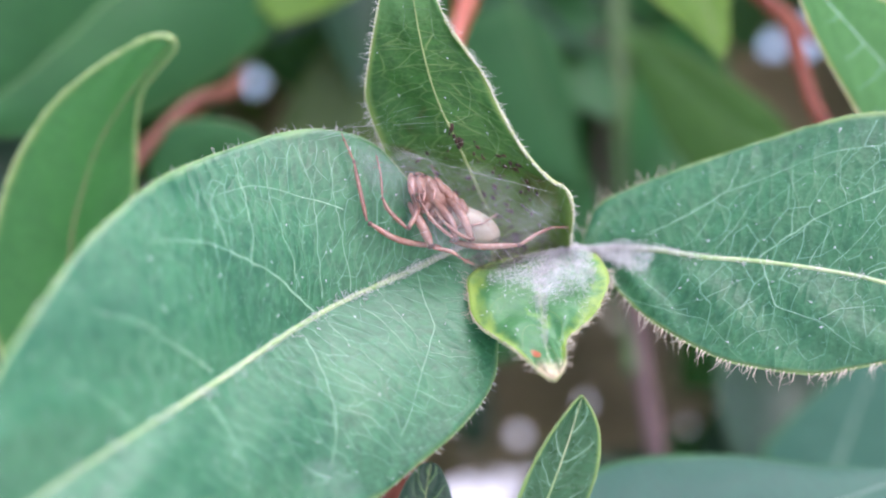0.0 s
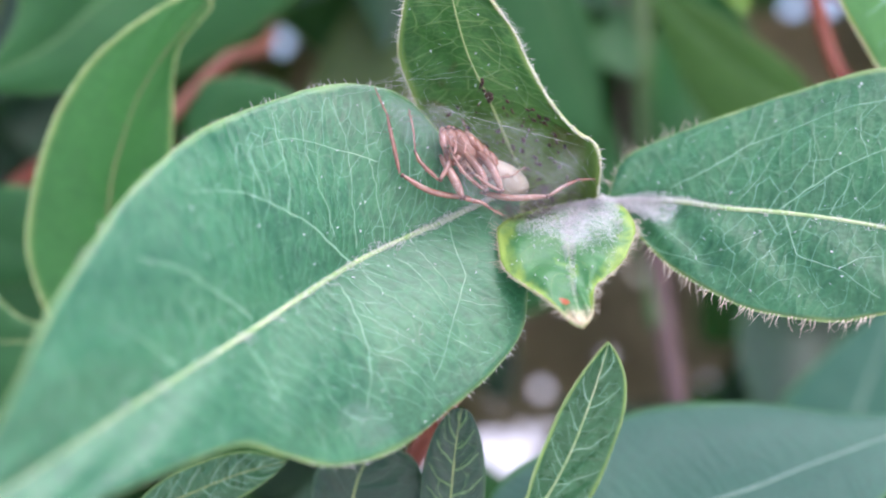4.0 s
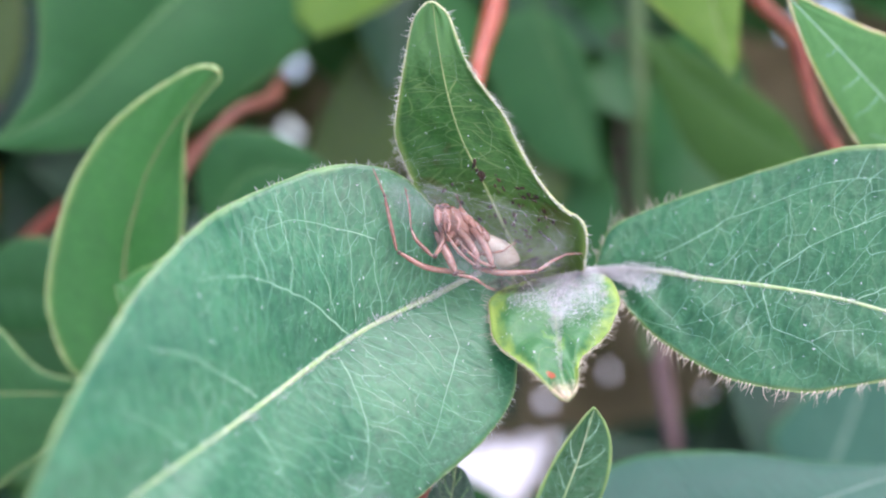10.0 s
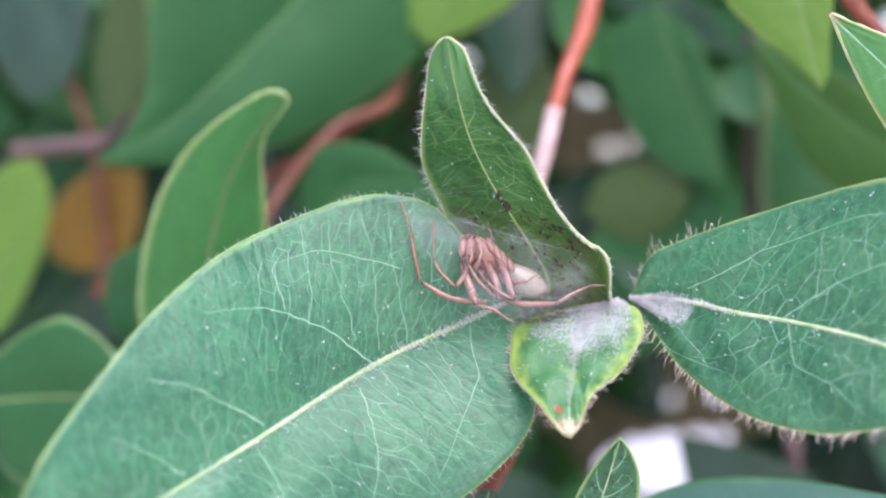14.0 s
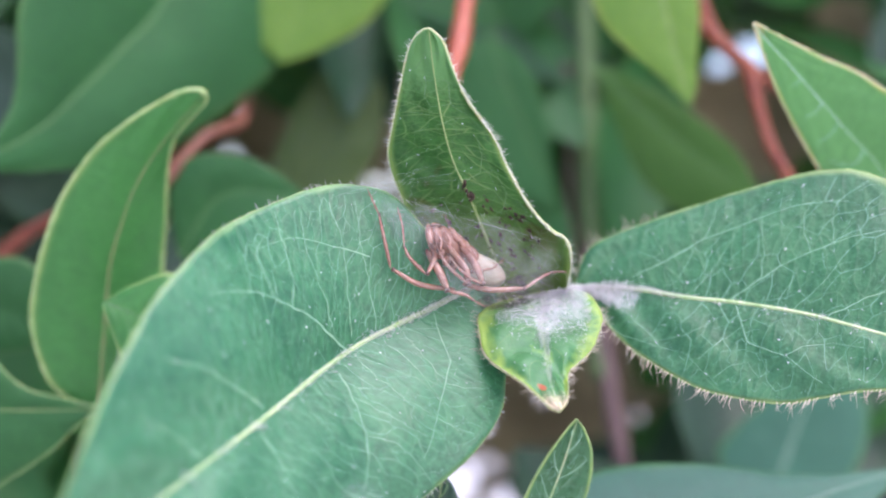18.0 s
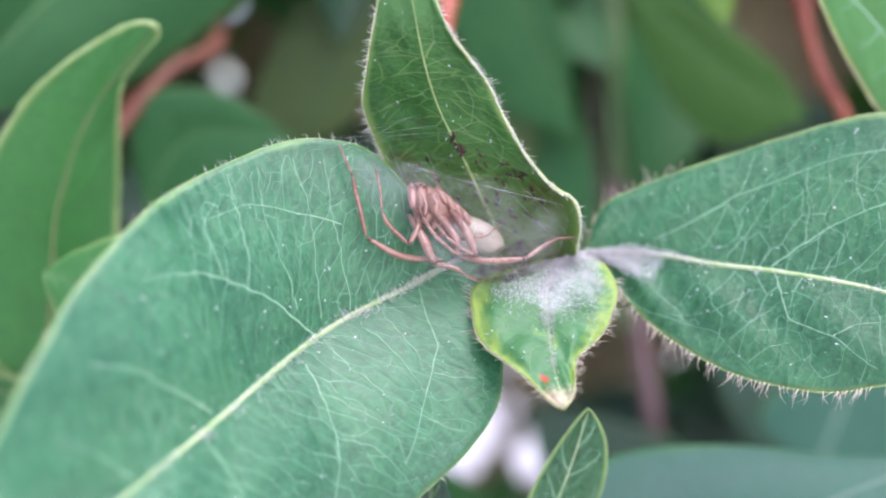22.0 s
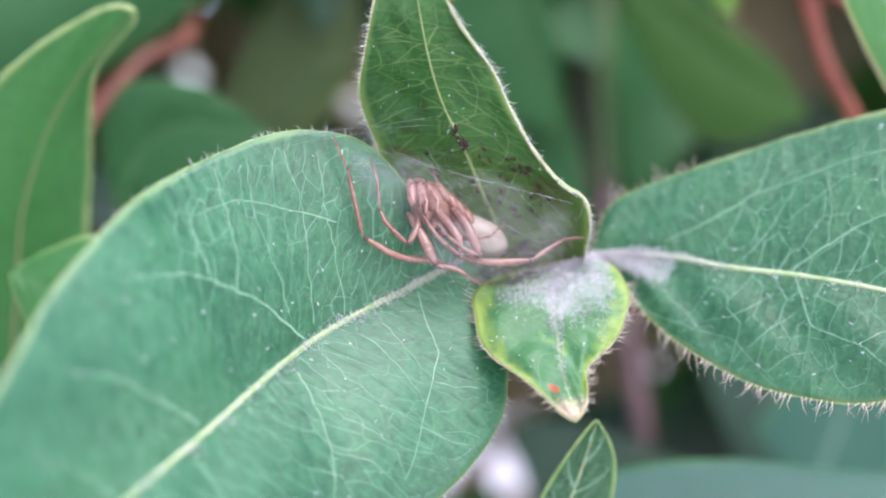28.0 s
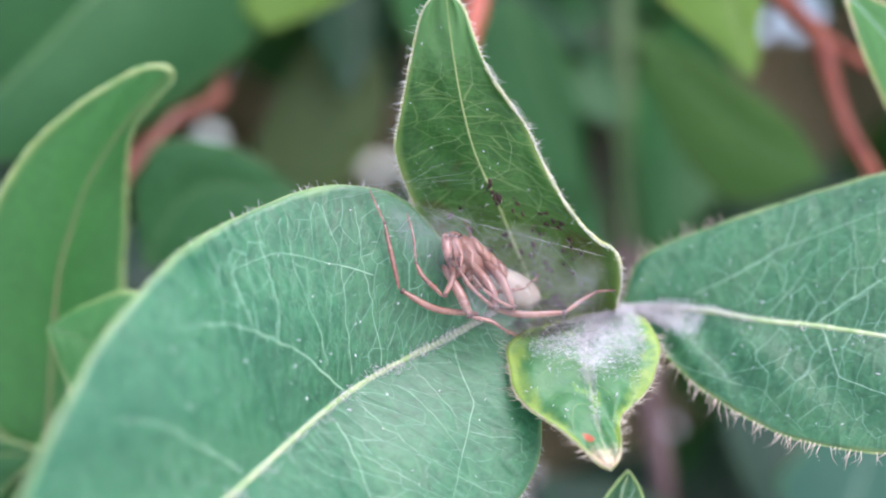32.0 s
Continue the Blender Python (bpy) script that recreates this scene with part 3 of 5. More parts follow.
# ---- setting ----
# Gaps to the sky: x, z and radius in centimetres.
GAPS = [(-2.24, 2.4, 0.1), (-2.3, 1.5, 0.11), (0.5, -3.1, 0.42), (0.95, -2.7, 0.1), (0.15, -3.1, 0.35), (1.55, -3.3, 0.3), (0.9, -2.95, 0.22), (1.75, -2.85, 0.2), (-0.2, -3.2, 0.25),
        (-0.58, 1.9, 0.13), (-0.31, 1.16, 0.11), (-0.32, 0.71, 0.11), (-0.02, 1.22, 0.07), (4.4, 2.87, 0.12), (4.85, 2.98, 0.2), (3.4, 2.76, 0.15), (2.4, -0.6, 0.06), (3.28, -2.04, 0.06),
        (1.16, -2.12, 0.07), (1.24, -2.68, 0.08), (0.55, -2.2, 0.06), (3.9, -1.6, 0.06), (2.0, -1.7, 0.06), (-1.0, 2.6, 0.06)]


def backdrop():
    """Dark inside of the shrub behind the twigs, a curved wall of shade with gaps to the sky."""
    mat = plain_material("shrub_shade", (0.22, 0.18, 0.1), (0.5, 0.4, 0.24), 60, 0.8)
    wide, high, step = 26.0, 18.0, 0.08
    nx, nz = int(wide / step), int(high / step)
    verts, faces = [], []
    for k in range(nz + 1):
        for i in range(nx + 1):
            x, z = -wide / 2 + i * step, -high / 2 + k * step
            y = 9.5 - 0.05 * x * x * 0.2 + 0.5 * noise.noise((x * 0.5, z * 0.5, 0))
            verts.append(tuple(at(x, y, z)))
    for k in range(nz):
        for i in range(nx):
            x, z = -wide / 2 + (i + 0.5) * step, -high / 2 + (k + 0.5) * step
            if any((x - a) ** 2 + (z - b) ** 2 < r * r for a, b, r in GAPS):
                continue
            q = k * (nx + 1) + i
            faces.append((q, q + 1, q + nx + 2, q + nx + 1))
    holder = bpy.data.meshes.new("backdrop")
    holder.from_pydata(verts, [], faces)
    holder.materials.append(mat)
    tagged(new("backdrop", holder), "dark leafy shade deep inside the shrub", "foliage", kind="structure")


def ground():
    # Assumed ground, made pale to bounce fill light up and whiten the low gaps.
    mat = plain_material("bounce_ground", (0.5, 0.49, 0.46), (0.65, 0.63, 0.6), 6, 0.9, 0.01)
    me = bpy.data.meshes.new("ground")
    bm = bmesh.new()
    bmesh.ops.create_grid(bm, x_segments=40, y_segments=40, size=400)
    bm.to_mesh(me)
    bm.free()
    me.materials.append(mat)
    tagged(new("ground", me), "pale ground below the shrub that bounces light up", "ground", kind="structure")



def foliage():
    """Countless leaves deep in the shrub, behind the twigs, with the sky's gaps left open."""
    rng = np.random.default_rng(5)
    count = 520
    mats = [SHADE, DARK_SHADE]
    sets = [([], [], [], []) for _ in mats]
    for _ in range(count):
        y = rng.uniform(5.0, 9.0)
        grow = 1 + y / 14
        x, z = rng.uniform(-6.5, 6.5) * grow, rng.uniform(-4.2, 4.2) * grow
        size, wide = rng.uniform(1.6, 3.2), rng.uniform(0.55, 0.9)
        if any((x - a * (y + 14) / 23.5) ** 2 + (z - b * (y + 14) / 23.5) ** 2 < (r + 0.6) ** 2 for a, b, r in GAPS):
            continue
        turn = Euler((rng.normal(1.3, 0.5), rng.normal(0, 0.5), rng.uniform(-0.8, 0.8))).to_matrix() @ Matrix.Rotation(rng.uniform(0, 6.28), 3, "Z")
        verts, faces, uv1, uv2 = sets[rng.choice(2, p=(0.56, 0.44))]
        first = len(verts)
        for i in range(9):
            u = i / 8
            half = wide * math.sin(math.pi * min(1, u * 0.97 + 0.015)) ** 0.8
            for v in (-1, -0.5, 0, 0.5, 1):
                p = turn @ Vector(((u - 0.5) * size, v * half, -0.5 * (u - 0.4) ** 2 + 0.25 * abs(v) * half))
                verts.append(tuple(at(x + p.x, y + p.y, z + p.z)))
                uv1.append((u, 0.5 + 0.5 * v))
                uv2.append((u * size + x, v * half + z))
        for i in range(8):
            for k in range(4):
                q = first + i * 5 + k
                faces.append((q, q + 1, q + 6, q + 5))
    shrub = thing("background_foliage", (0, 7, 0), "dense foliage darkened by shade deep in the shrub", "foliage", kind="stuff")
    for mat, (verts, faces, uv1, uv2) in zip(mats, sets):
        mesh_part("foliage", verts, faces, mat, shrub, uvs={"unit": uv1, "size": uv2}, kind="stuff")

backdrop()
ground()
foliage()


# Side veins of the nearest leaves: width, then stops along and across the blade.
BROAD_SIDE_VEINS = [
    (0.9, [(0.284, 0.0), (0.353, -0.32), (0.428, -0.58), (0.522, -0.78)]),
    (0.9, [(0.497, -0.05), (0.547, -0.28), (0.591, -0.52), (0.641, -0.73)]),
    (0.81, [(0.641, -0.05), (0.666, -0.22), (0.697, -0.45), (0.722, -0.63)]),
    (0.54, [(0.222, -0.5), (0.278, -0.62), (0.334, -0.77), (0.397, -0.8)]),
    (0.5, [(0.409, -0.53), (0.409, -0.77), (0.378, -0.85)]),
    (0.5, [(0.378, -0.4), (0.359, -0.6), (0.353, -0.8), (0.347, -0.95)]),
    (0.45, [(0.309, -0.18), (0.316, -0.42), (0.322, -0.67), (0.309, -0.92)]),
    (0.45, [(0.272, -0.07), (0.266, -0.33), (0.259, -0.6), (0.266, -0.9)]),
    (0.45, [(0.222, -0.03), (0.228, -0.32), (0.234, -0.6), (0.228, -0.88)]),
]
BROAD_MORE_VEINS = [
    (0.68, [(0.328, 0.08), (0.359, 0.33), (0.391, 0.55), (0.434, 0.73)]),
    (0.56, [(0.122, 0.03), (0.184, 0.48), (0.266, 0.65), (0.334, 0.82)]),
    (0.38, [(0.284, 0.08), (0.291, 0.28), (0.291, 0.5), (0.278, 0.68)]),
    (0.38, [(0.347, 0.23), (0.334, 0.42), (0.322, 0.58), (0.309, 0.72)]),
    (0.34, [(0.197, 0.12), (0.209, 0.35), (0.222, 0.58)]),
    (0.34, [(0.228, 0.12), (0.234, 0.35), (0.253, 0.62)]),
    (0.34, [(0.378, 0.47), (0.353, 0.62), (0.347, 0.82), (0.347, 0.95)]),
    (0.6, [(0.522, 0.03), (0.528, 0.33), (0.547, 0.65)]),
    (0.3, [(0.278, 0.68), (0.266, 0.83), (0.253, 0.93)]),
    (0.3, [(0.222, 0.58), (0.203, 0.72), (0.191, 0.82)]),
]
SPREAD_SIDE_VEINS = [
    (0.85, [(0.328, -0.02), (0.416, -0.3), (0.503, -0.47), (0.591, -0.67)]),
    (0.64, [(0.128, -0.2), (0.266, -0.6), (0.391, -0.72), (0.516, -0.78)]),
    (0.85, [(0.528, -0.02), (0.559, -0.1), (0.609, -0.25), (0.659, -0.4)]),
    (0.42, [(0.253, -0.07), (0.297, -0.32), (0.322, -0.55), (0.334, -0.67)]),
    (0.42, [(0.272, -0.6), (0.284, -0.75), (0.291, -0.95)]),
    (0.42, [(0.384, -0.2), (0.384, -0.43), (0.372, -0.68)]),
    (0.42, [(0.472, -0.4), (0.453, -0.53), (0.447, -0.67), (0.459, -0.77)]),
    (0.47, [(0.453, 0.0), (0.497, -0.17), (0.522, -0.33), (0.547, -0.38)]),
    (0.42, [(0.422, -0.03), (0.447, -0.22), (0.453, -0.3)]),
]
SPREAD_MORE_VEINS = [
    (0.35, [(0.509, -0.47), (0.497, -0.65), (0.497, -0.78)]),
    (0.35, [(0.403, -0.75), (0.403, -0.93)]),
    (0.63, [(0.341, 0.02), (0.391, 0.42), (0.478, 0.52), (0.559, 0.82)]),
    (0.42, [(0.472, 0.5), (0.503, 0.37), (0.553, 0.28), (0.616, 0.3)]),
    (0.35, [(0.109, 1.0), (0.197, 0.8), (0.278, 0.7), (0.341, 0.88)]),
    (0.32, [(0.147, 0.58), (0.209, 0.67), (0.228, 0.77)]),
    (0.32, [(0.316, 0.22), (0.278, 0.47), (0.191, 0.78)]),
    (0.32, [(0.309, 0.73), (0.328, 0.57), (0.366, 0.28)]),
    (0.32, [(0.353, 0.87), (0.372, 0.7), (0.403, 0.62), (0.434, 0.77)]),
]
UPRIGHT_SIDE_VEINS = [
    (0.8, [(0.478, -0.08), (0.534, 0.38), (0.609, 0.6), (0.659, 0.62)]),
    (0.7, [(0.616, -0.13), (0.584, -0.57), (0.572, -0.93)]),
    (0.8, [(0.316, 0.03), (0.409, 0.42), (0.491, 0.68), (0.547, 0.68)]),
]
UPRIGHT_MORE_VEINS = [
    (0.56, [(0.378, -0.05), (0.409, -0.4), (0.447, -0.67)]),
    (0.56, [(0.734, -0.15), (0.753, -0.48), (0.772, -0.85)]),
    (0.56, [(0.691, -0.12), (0.722, 0.35), (0.728, 0.62)]),
]
CORNER_SIDE_VEINS = [
    (0.9, [(0.2, -0.02), (0.2, -0.25), (0.195, -0.48)]),
    (1, [(0.295, -0.02), (0.295, -0.35), (0.285, -0.64)]),
    (1.1, [(0.37, -0.02), (0.37, -0.4), (0.36, -0.76)]),
    (1, [(0.48, -0.02), (0.485, -0.3), (0.465, -0.52), (0.42, -0.72)]),
]

# ---- the sprig with the spider's shelter ----
sprig = thing("shrub_sprig", (0.8, 0.5, -0.6), "leafy shrub sprig whose leaves shelter a spider", "shrub", "sprigs of the shrub")
twig(sprig, RED_BARK, [(0.96, 0.6, -0.33, 0.054), (0.69, 0.6, -0.59, 0.073), (0.42, 0.8, -1.09, 0.078), (0.1, 1, -1.74, 0.079), (-0.23, 1.2, -2.31, 0.085), (-0.47, 1.3, -2.8, 0.086), (-0.72, 1.5, -3.68, 0.097)], label="smooth red stem")
broad = leaf(sprig, BROAD,
    mid=[(0.56, 0.15, -0.18), (0.01, -0.12, -0.45), (-0.68, -0.47, -0.8), (-1.38, -1.4, -1.33), (-1.94, -2.15, -1.74), (-2.39, -2.75, -2.08), (-2.78, -3.3, -2.37)],
    left=[(0.56, 0.15, -0.18), (0.1, 0, 0.08), (-0.27, -0.12, 0.47), (-0.57, -0.2, 0.57), (-0.97, -0.33, 0.54), (-1.54, -0.8, 0.27), (-1.78, -1.25, 0.06), (-2.07, -1.75, -0.33), (-2.29, -2.3, -0.82), (-2.43, -2.8, -1.26), (-2.55, -3, -1.65), (-2.7, -3.1, -2), (-2.78, -3.3, -2.37)],
    right=[(0.56, 0.15, -0.18), (0.62, -0.05, -0.58), (0.62, -0.3, -1.06), (0.56, -0.42, -1.33), (0.35, -0.6, -1.6), (0.04, -0.75, -1.86), (-0.34, -0.95, -2.14), (-0.76, -1.25, -2.23), (-1.05, -1.5, -2.14), (-1.32, -1.8, -2.04), (-1.64, -2.2, -2.14), (-2.02, -2.65, -2.3), (-2.4, -3.1, -2.44), (-2.78, -3.3, -2.37)],
    label="broad glossy green leaf with pale veins", rows=150, cols=28, bulge=0.12, quilt=0.014, laterals=5, margin=MARGIN, margin_size=0.3, rib=RIB, rib_size=0.027,
    hairs=(("right", 70, 0.1, 0.6), ("left", 75, 0.15, 0.75)), hair_length=0.05, hair_size=0.65, hair_mat=WOOL, seed=1)
veins(broad, VEIN, 31, (0.125, 0.27), (-0.25, -0.35), 0.66, BROAD_SIDE_VEINS + BROAD_MORE_VEINS, 0.88, fine_mat=VEIN_NET)
upright = leaf(sprig, UPRIGHT,
    mid=[(0.6, 0.35, -0.43), (0.6, 0.25, -0.11), (0.5, 0.12, 0.13), (0.33, -0.15, 0.48), (0.18, -0.3, 0.78), (0.08, -0.48, 1.09), (0, -0.62, 1.5), (-0.04, -0.68, 1.82)],
    left=[(0.6, 0.35, -0.43), (0.15, 0.3, -0.26), (-0.07, 0.2, 0.08), (-0.23, -0.02, 0.46), (-0.35, -0.2, 0.79), (-0.32, -0.38, 1.06), (-0.26, -0.52, 1.37), (-0.19, -0.62, 1.68), (-0.1, -0.66, 1.8), (-0.04, -0.68, 1.82)],
    right=[(0.6, 0.35, -0.43), (1.11, 0.1, -0.3), (1.18, -0.1, -0.14), (1.17, -0.18, 0.03), (1.1, -0.22, 0.14), (1.02, -0.23, 0.18), (0.83, -0.25, 0.4), (0.64, -0.3, 0.7), (0.49, -0.4, 0.98), (0.26, -0.52, 1.3), (0.15, -0.6, 1.52), (0.07, -0.65, 1.72), (-0.04, -0.68, 1.82)],
    label="upright green leaf specked with dark droppings", rows=110, cols=22, bulge=-0.18, quilt=0.015, laterals=6, margin=MARGIN_WOOL, margin_size=0.5, rib=RIB_DULL, rib_size=0.014,
    hairs=(("left", 34, 0.3, 0.95), ("right", 34, 0.3, 0.95), ("right", 340, 0.12, 0.98), ("left", 150, 0.2, 0.98)), hair_length=0.066, hair_size=0.6, hair_mat=WOOL, wave=0.03, seed=2)
veins(upright, VEIN_DULL, 32, (0.19, 0.19), (0.1, 0.1), 0.62, UPRIGHT_SIDE_VEINS + UPRIGHT_MORE_VEINS, 0.65, fine_keep=0.15, fine_mat=VEIN_FAINT)
spreading = leaf(sprig, SPREAD,
    mid=[(1.28, 0.4, -0.27), (1.77, 0.23, -0.28), (2.18, 0.06, -0.35), (2.58, -0.09, -0.39), (3.11, -0.3, -0.48), (3.48, -0.47, -0.58), (4.27, -0.83, -0.82), (5.01, -1.18, -1.08)],
    left=[(1.28, 0.4, -0.27), (1.41, 0.48, 0.06), (1.66, 0.46, 0.2), (2.05, 0.38, 0.35), (2.53, 0.28, 0.51), (2.95, 0.19, 0.64), (3.37, 0.08, 0.74), (3.77, -0.07, 0.7), (4.25, -0.35, 0.39), (4.72, -0.77, -0.27), (5.01, -1.18, -1.08)],
    right=[(1.28, 0.4, -0.27), (1.54, 0.2, -0.57), (1.67, 0.09, -0.73), (1.91, -0.07, -0.92), (2.25, -0.25, -1.1), (2.6, -0.41, -1.19), (2.9, -0.52, -1.21), (3.21, -0.61, -1.16), (3.56, -0.7, -1.1), (4.07, -0.86, -1.07), (4.6, -1.06, -1.11), (5.01, -1.18, -1.08)],
    label="spreading green leaf with a bristly margin", rows=130, cols=26, bulge=0.1, quilt=0.02, margin=MARGIN, rib=RIB, rib_size=0.024,
    hairs=(("right", 150, 0.03, 0.75), ("left", 30, 0.02, 0.2)), hair_length=0.13, seed=3)
veins(spreading, VEIN, 33, (0.17, 0.28), (0.45, 0.1), 0.66, SPREAD_SIDE_VEINS + SPREAD_MORE_VEINS, 0.7, fine_mat=VEIN_NET)
young = leaf(sprig, YOUNG,
    mid=[(1.22, 0.09, -0.28), (1.04, 0.01, -0.37), (0.94, -0.17, -0.55), (0.94, -0.41, -0.79), (0.95, -0.6, -0.98), (0.97, -0.74, -1.1), (1.01, -0.9, -1.25)],
    left=[(1.22, 0.09, -0.28), (0.89, 0.04, -0.33), (0.57, -0.03, -0.4), (0.43, -0.12, -0.49), (0.4, -0.18, -0.56), (0.41, -0.27, -0.65), (0.43, -0.39, -0.77), (0.5, -0.48, -0.86), (0.62, -0.59, -0.96), (0.75, -0.71, -1.07), (0.85, -0.81, -1.16), (0.94, -0.88, -1.23), (1.01, -0.9, -1.25)],
    right=[(1.22, 0.09, -0.28), (1.37, 0.05, -0.32), (1.44, -0.06, -0.43), (1.45, -0.16, -0.54), (1.41, -0.26, -0.65), (1.34, -0.39, -0.77), (1.24, -0.47, -0.85), (1.14, -0.54, -0.92), (1.1, -0.63, -1), (1.09, -0.74, -1.1), (1.07, -0.83, -1.19), (1.01, -0.9, -1.25)],
    label="small young leaf with yellow rim and silk", rows=90, cols=24, bulge=0.14, wave=0.03, quilt=0.02, laterals=4, margin=MARGIN_YOUNG, margin_size=0.3, rib=RIB, rib_size=0.01,
    hairs=(("left", 90, 0.25, 0.95), ("right", 120, 0.2, 0.95)), hair_length=0.075, hair_size=0.7, seed=4)
veins(young, VEIN_DULL, 34, (0.14, 0.2), (0.3, 0.3), 0.7, laterals=4, arch=0.3, side_size=0.6, fine_mat=VEIN_FAINT)
lower = leaf(sprig, LOWER,
    mid=[(0.46, 0.5, -3.2), (0.61, 0.35, -2.89), (0.81, 0.25, -2.57), (0.98, 0.15, -2.23), (1.14, 0.05, -1.79), (1.26, 0, -1.39)],
    left=[(0.46, 0.5, -3.2), (0.5, 0.3, -2.91), (0.63, 0.15, -2.63), (0.71, 0.1, -2.36), (0.86, 0.05, -1.99), (1.01, 0, -1.7), (1.16, 0, -1.5), (1.26, 0, -1.39)],
    right=[(0.46, 0.5, -3.2), (0.81, 0.4, -2.92), (1.1, 0.35, -2.67), (1.27, 0.25, -2.31), (1.38, 0.15, -1.97), (1.4, 0.1, -1.71), (1.35, 0.05, -1.53), (1.26, 0, -1.39)],
    label="narrow young leaf with a net of pale veins", rows=90, cols=18, bulge=-0.1, quilt=0.012, laterals=6, margin=MARGIN, rib=RIB, rib_size=0.014, seed=5)
veins(lower, VEIN, 35, (0.14, 0.2), (0.3, 0.3), 0.9, laterals=7, arch=0.12, side_size=0.7, fine_mat=VEIN_NET)
shaded = leaf(sprig, DARK_SHADE,
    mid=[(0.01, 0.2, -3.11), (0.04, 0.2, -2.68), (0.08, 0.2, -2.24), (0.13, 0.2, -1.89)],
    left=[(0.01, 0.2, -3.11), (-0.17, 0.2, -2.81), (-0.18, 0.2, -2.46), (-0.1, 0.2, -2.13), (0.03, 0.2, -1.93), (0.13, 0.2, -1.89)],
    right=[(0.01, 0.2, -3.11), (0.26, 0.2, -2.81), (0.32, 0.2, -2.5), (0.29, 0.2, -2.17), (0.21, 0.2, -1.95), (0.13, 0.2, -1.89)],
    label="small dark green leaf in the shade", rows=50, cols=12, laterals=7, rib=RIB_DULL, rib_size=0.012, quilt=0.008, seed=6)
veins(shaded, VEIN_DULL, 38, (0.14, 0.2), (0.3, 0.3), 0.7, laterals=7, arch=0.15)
leaf(sprig, DARK_SHADE,
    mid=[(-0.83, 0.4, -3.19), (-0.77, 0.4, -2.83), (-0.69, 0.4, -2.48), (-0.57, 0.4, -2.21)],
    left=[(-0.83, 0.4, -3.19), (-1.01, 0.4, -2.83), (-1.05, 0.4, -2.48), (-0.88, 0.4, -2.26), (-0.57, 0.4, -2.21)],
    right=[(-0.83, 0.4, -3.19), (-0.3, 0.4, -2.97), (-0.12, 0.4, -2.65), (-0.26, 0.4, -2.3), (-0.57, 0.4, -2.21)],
    label="dark green leaf shaded below the broad leaf", rows=50, cols=12, laterals=7, rib=RIB_DULL, rib_size=0.02, quilt=0.008, seed=7)
netted = leaf(sprig, LOWER,
    mid=[(-2.6, 0.3, -2.83), (-2.07, 0.3, -2.61), (-1.63, 0.3, -2.43), (-1.23, 0.3, -2.32)],
    left=[(-2.6, 0.3, -2.83), (-2.25, 0.3, -2.5), (-1.94, 0.3, -2.34), (-1.58, 0.3, -2.25), (-1.23, 0.3, -2.32)],
    right=[(-2.6, 0.3, -2.83), (-1.98, 0.3, -2.83), (-1.58, 0.3, -2.6), (-1.36, 0.3, -2.45), (-1.23, 0.3, -2.32)],
    label="glossy young leaf with netted veins", rows=50, cols=12, laterals=7, rib=RIB_DULL, rib_size=0.012, quilt=0.008, seed=8)
veins(netted, VEIN, 36, (0.13, 0.2), (0.3, 0.3), 0.9, laterals=8, arch=0.15, side_size=0.7, fine_mat=VEIN_NET)

# ---- neighbouring sprigs ----
side_sprig = thing("shrub_sprig", (-3.2, 1.8, -1.4), "leafy shrub sprig with plain smooth leaves", "shrub", "sprigs of the shrub")
leaf(side_sprig, BACK,
    mid=[(-1.97, 1.05, 1.46), (-2.18, 1.1, 1.25), (-2.42, 1.17, 0.96), (-2.63, 1.24, 0.62), (-2.76, 1.32, 0.28), (-2.85, 1.38, -0.01), (-2.9, 1.46, -0.36), (-2.94, 1.54, -0.77), (-2.98, 1.64, -1.23), (-3, 1.68, -1.43)][::-1],
    left=[(-1.97, 1.0, 1.46), (-2.03, 1, 1.49), (-2.17, 1, 1.48), (-2.39, 1.02, 1.37), (-2.72, 1.07, 1.17), (-3.01, 1.13, 0.91), (-3.26, 1.21, 0.55), (-3.42, 1.29, 0.18), (-3.53, 1.37, -0.21), (-3.58, 1.45, -0.56), (-3.52, 1.52, -0.91), (-3.37, 1.59, -1.22), (-3.00, 1.68, -1.43)][::-1],
    right=[(-1.97, 1.06, 1.46), (-1.98, 1.1, 1.4), (-2.09, 1.16, 1.28), (-2.27, 1.26, 1.09), (-2.34, 1.38, 0.87), (-2.37, 1.53, 0.58), (-2.39, 1.63, 0.23), (-2.42, 1.69, -0.08), (-2.43, 1.77, -0.43), (-2.57, 1.85, -0.84), (-2.78, 1.93, -1.21), (-3.00, 1.68, -1.43)][::-1],
    label="plain smooth green leaf with a hooked tip", rows=100, cols=18, bulge=0.12, quilt=0.008, laterals=6, margin=MARGIN, margin_size=0.75, rib=RIB_OLIVE, rib_size=0.02, seed=11)
leaf(side_sprig, BACK,
    mid=[(-2.86, 0.9, -0.41), (-2.62, 0.88, -0.5), (-2.39, 0.86, -0.6), (-1.9, 0.8, -0.8)],
    left=[(-2.86, 0.9, -0.41), (-2.73, 0.95, -0.33), (-2.58, 0.95, -0.25), (-2.2, 0.95, -0.18), (-1.9, 0.8, -0.8)],
    right=[(-2.86, 0.9, -0.41), (-2.8, 0.85, -0.58), (-2.6, 0.8, -1.03), (-2.32, 0.8, -1.15), (-1.9, 0.8, -0.8)],
    label="small green leaf veiled in silk", rows=50, cols=12, quilt=0.004, margin=MARGIN, margin_size=0.25, rib=RIB_SHADE, rib_size=0.008, seed=12)
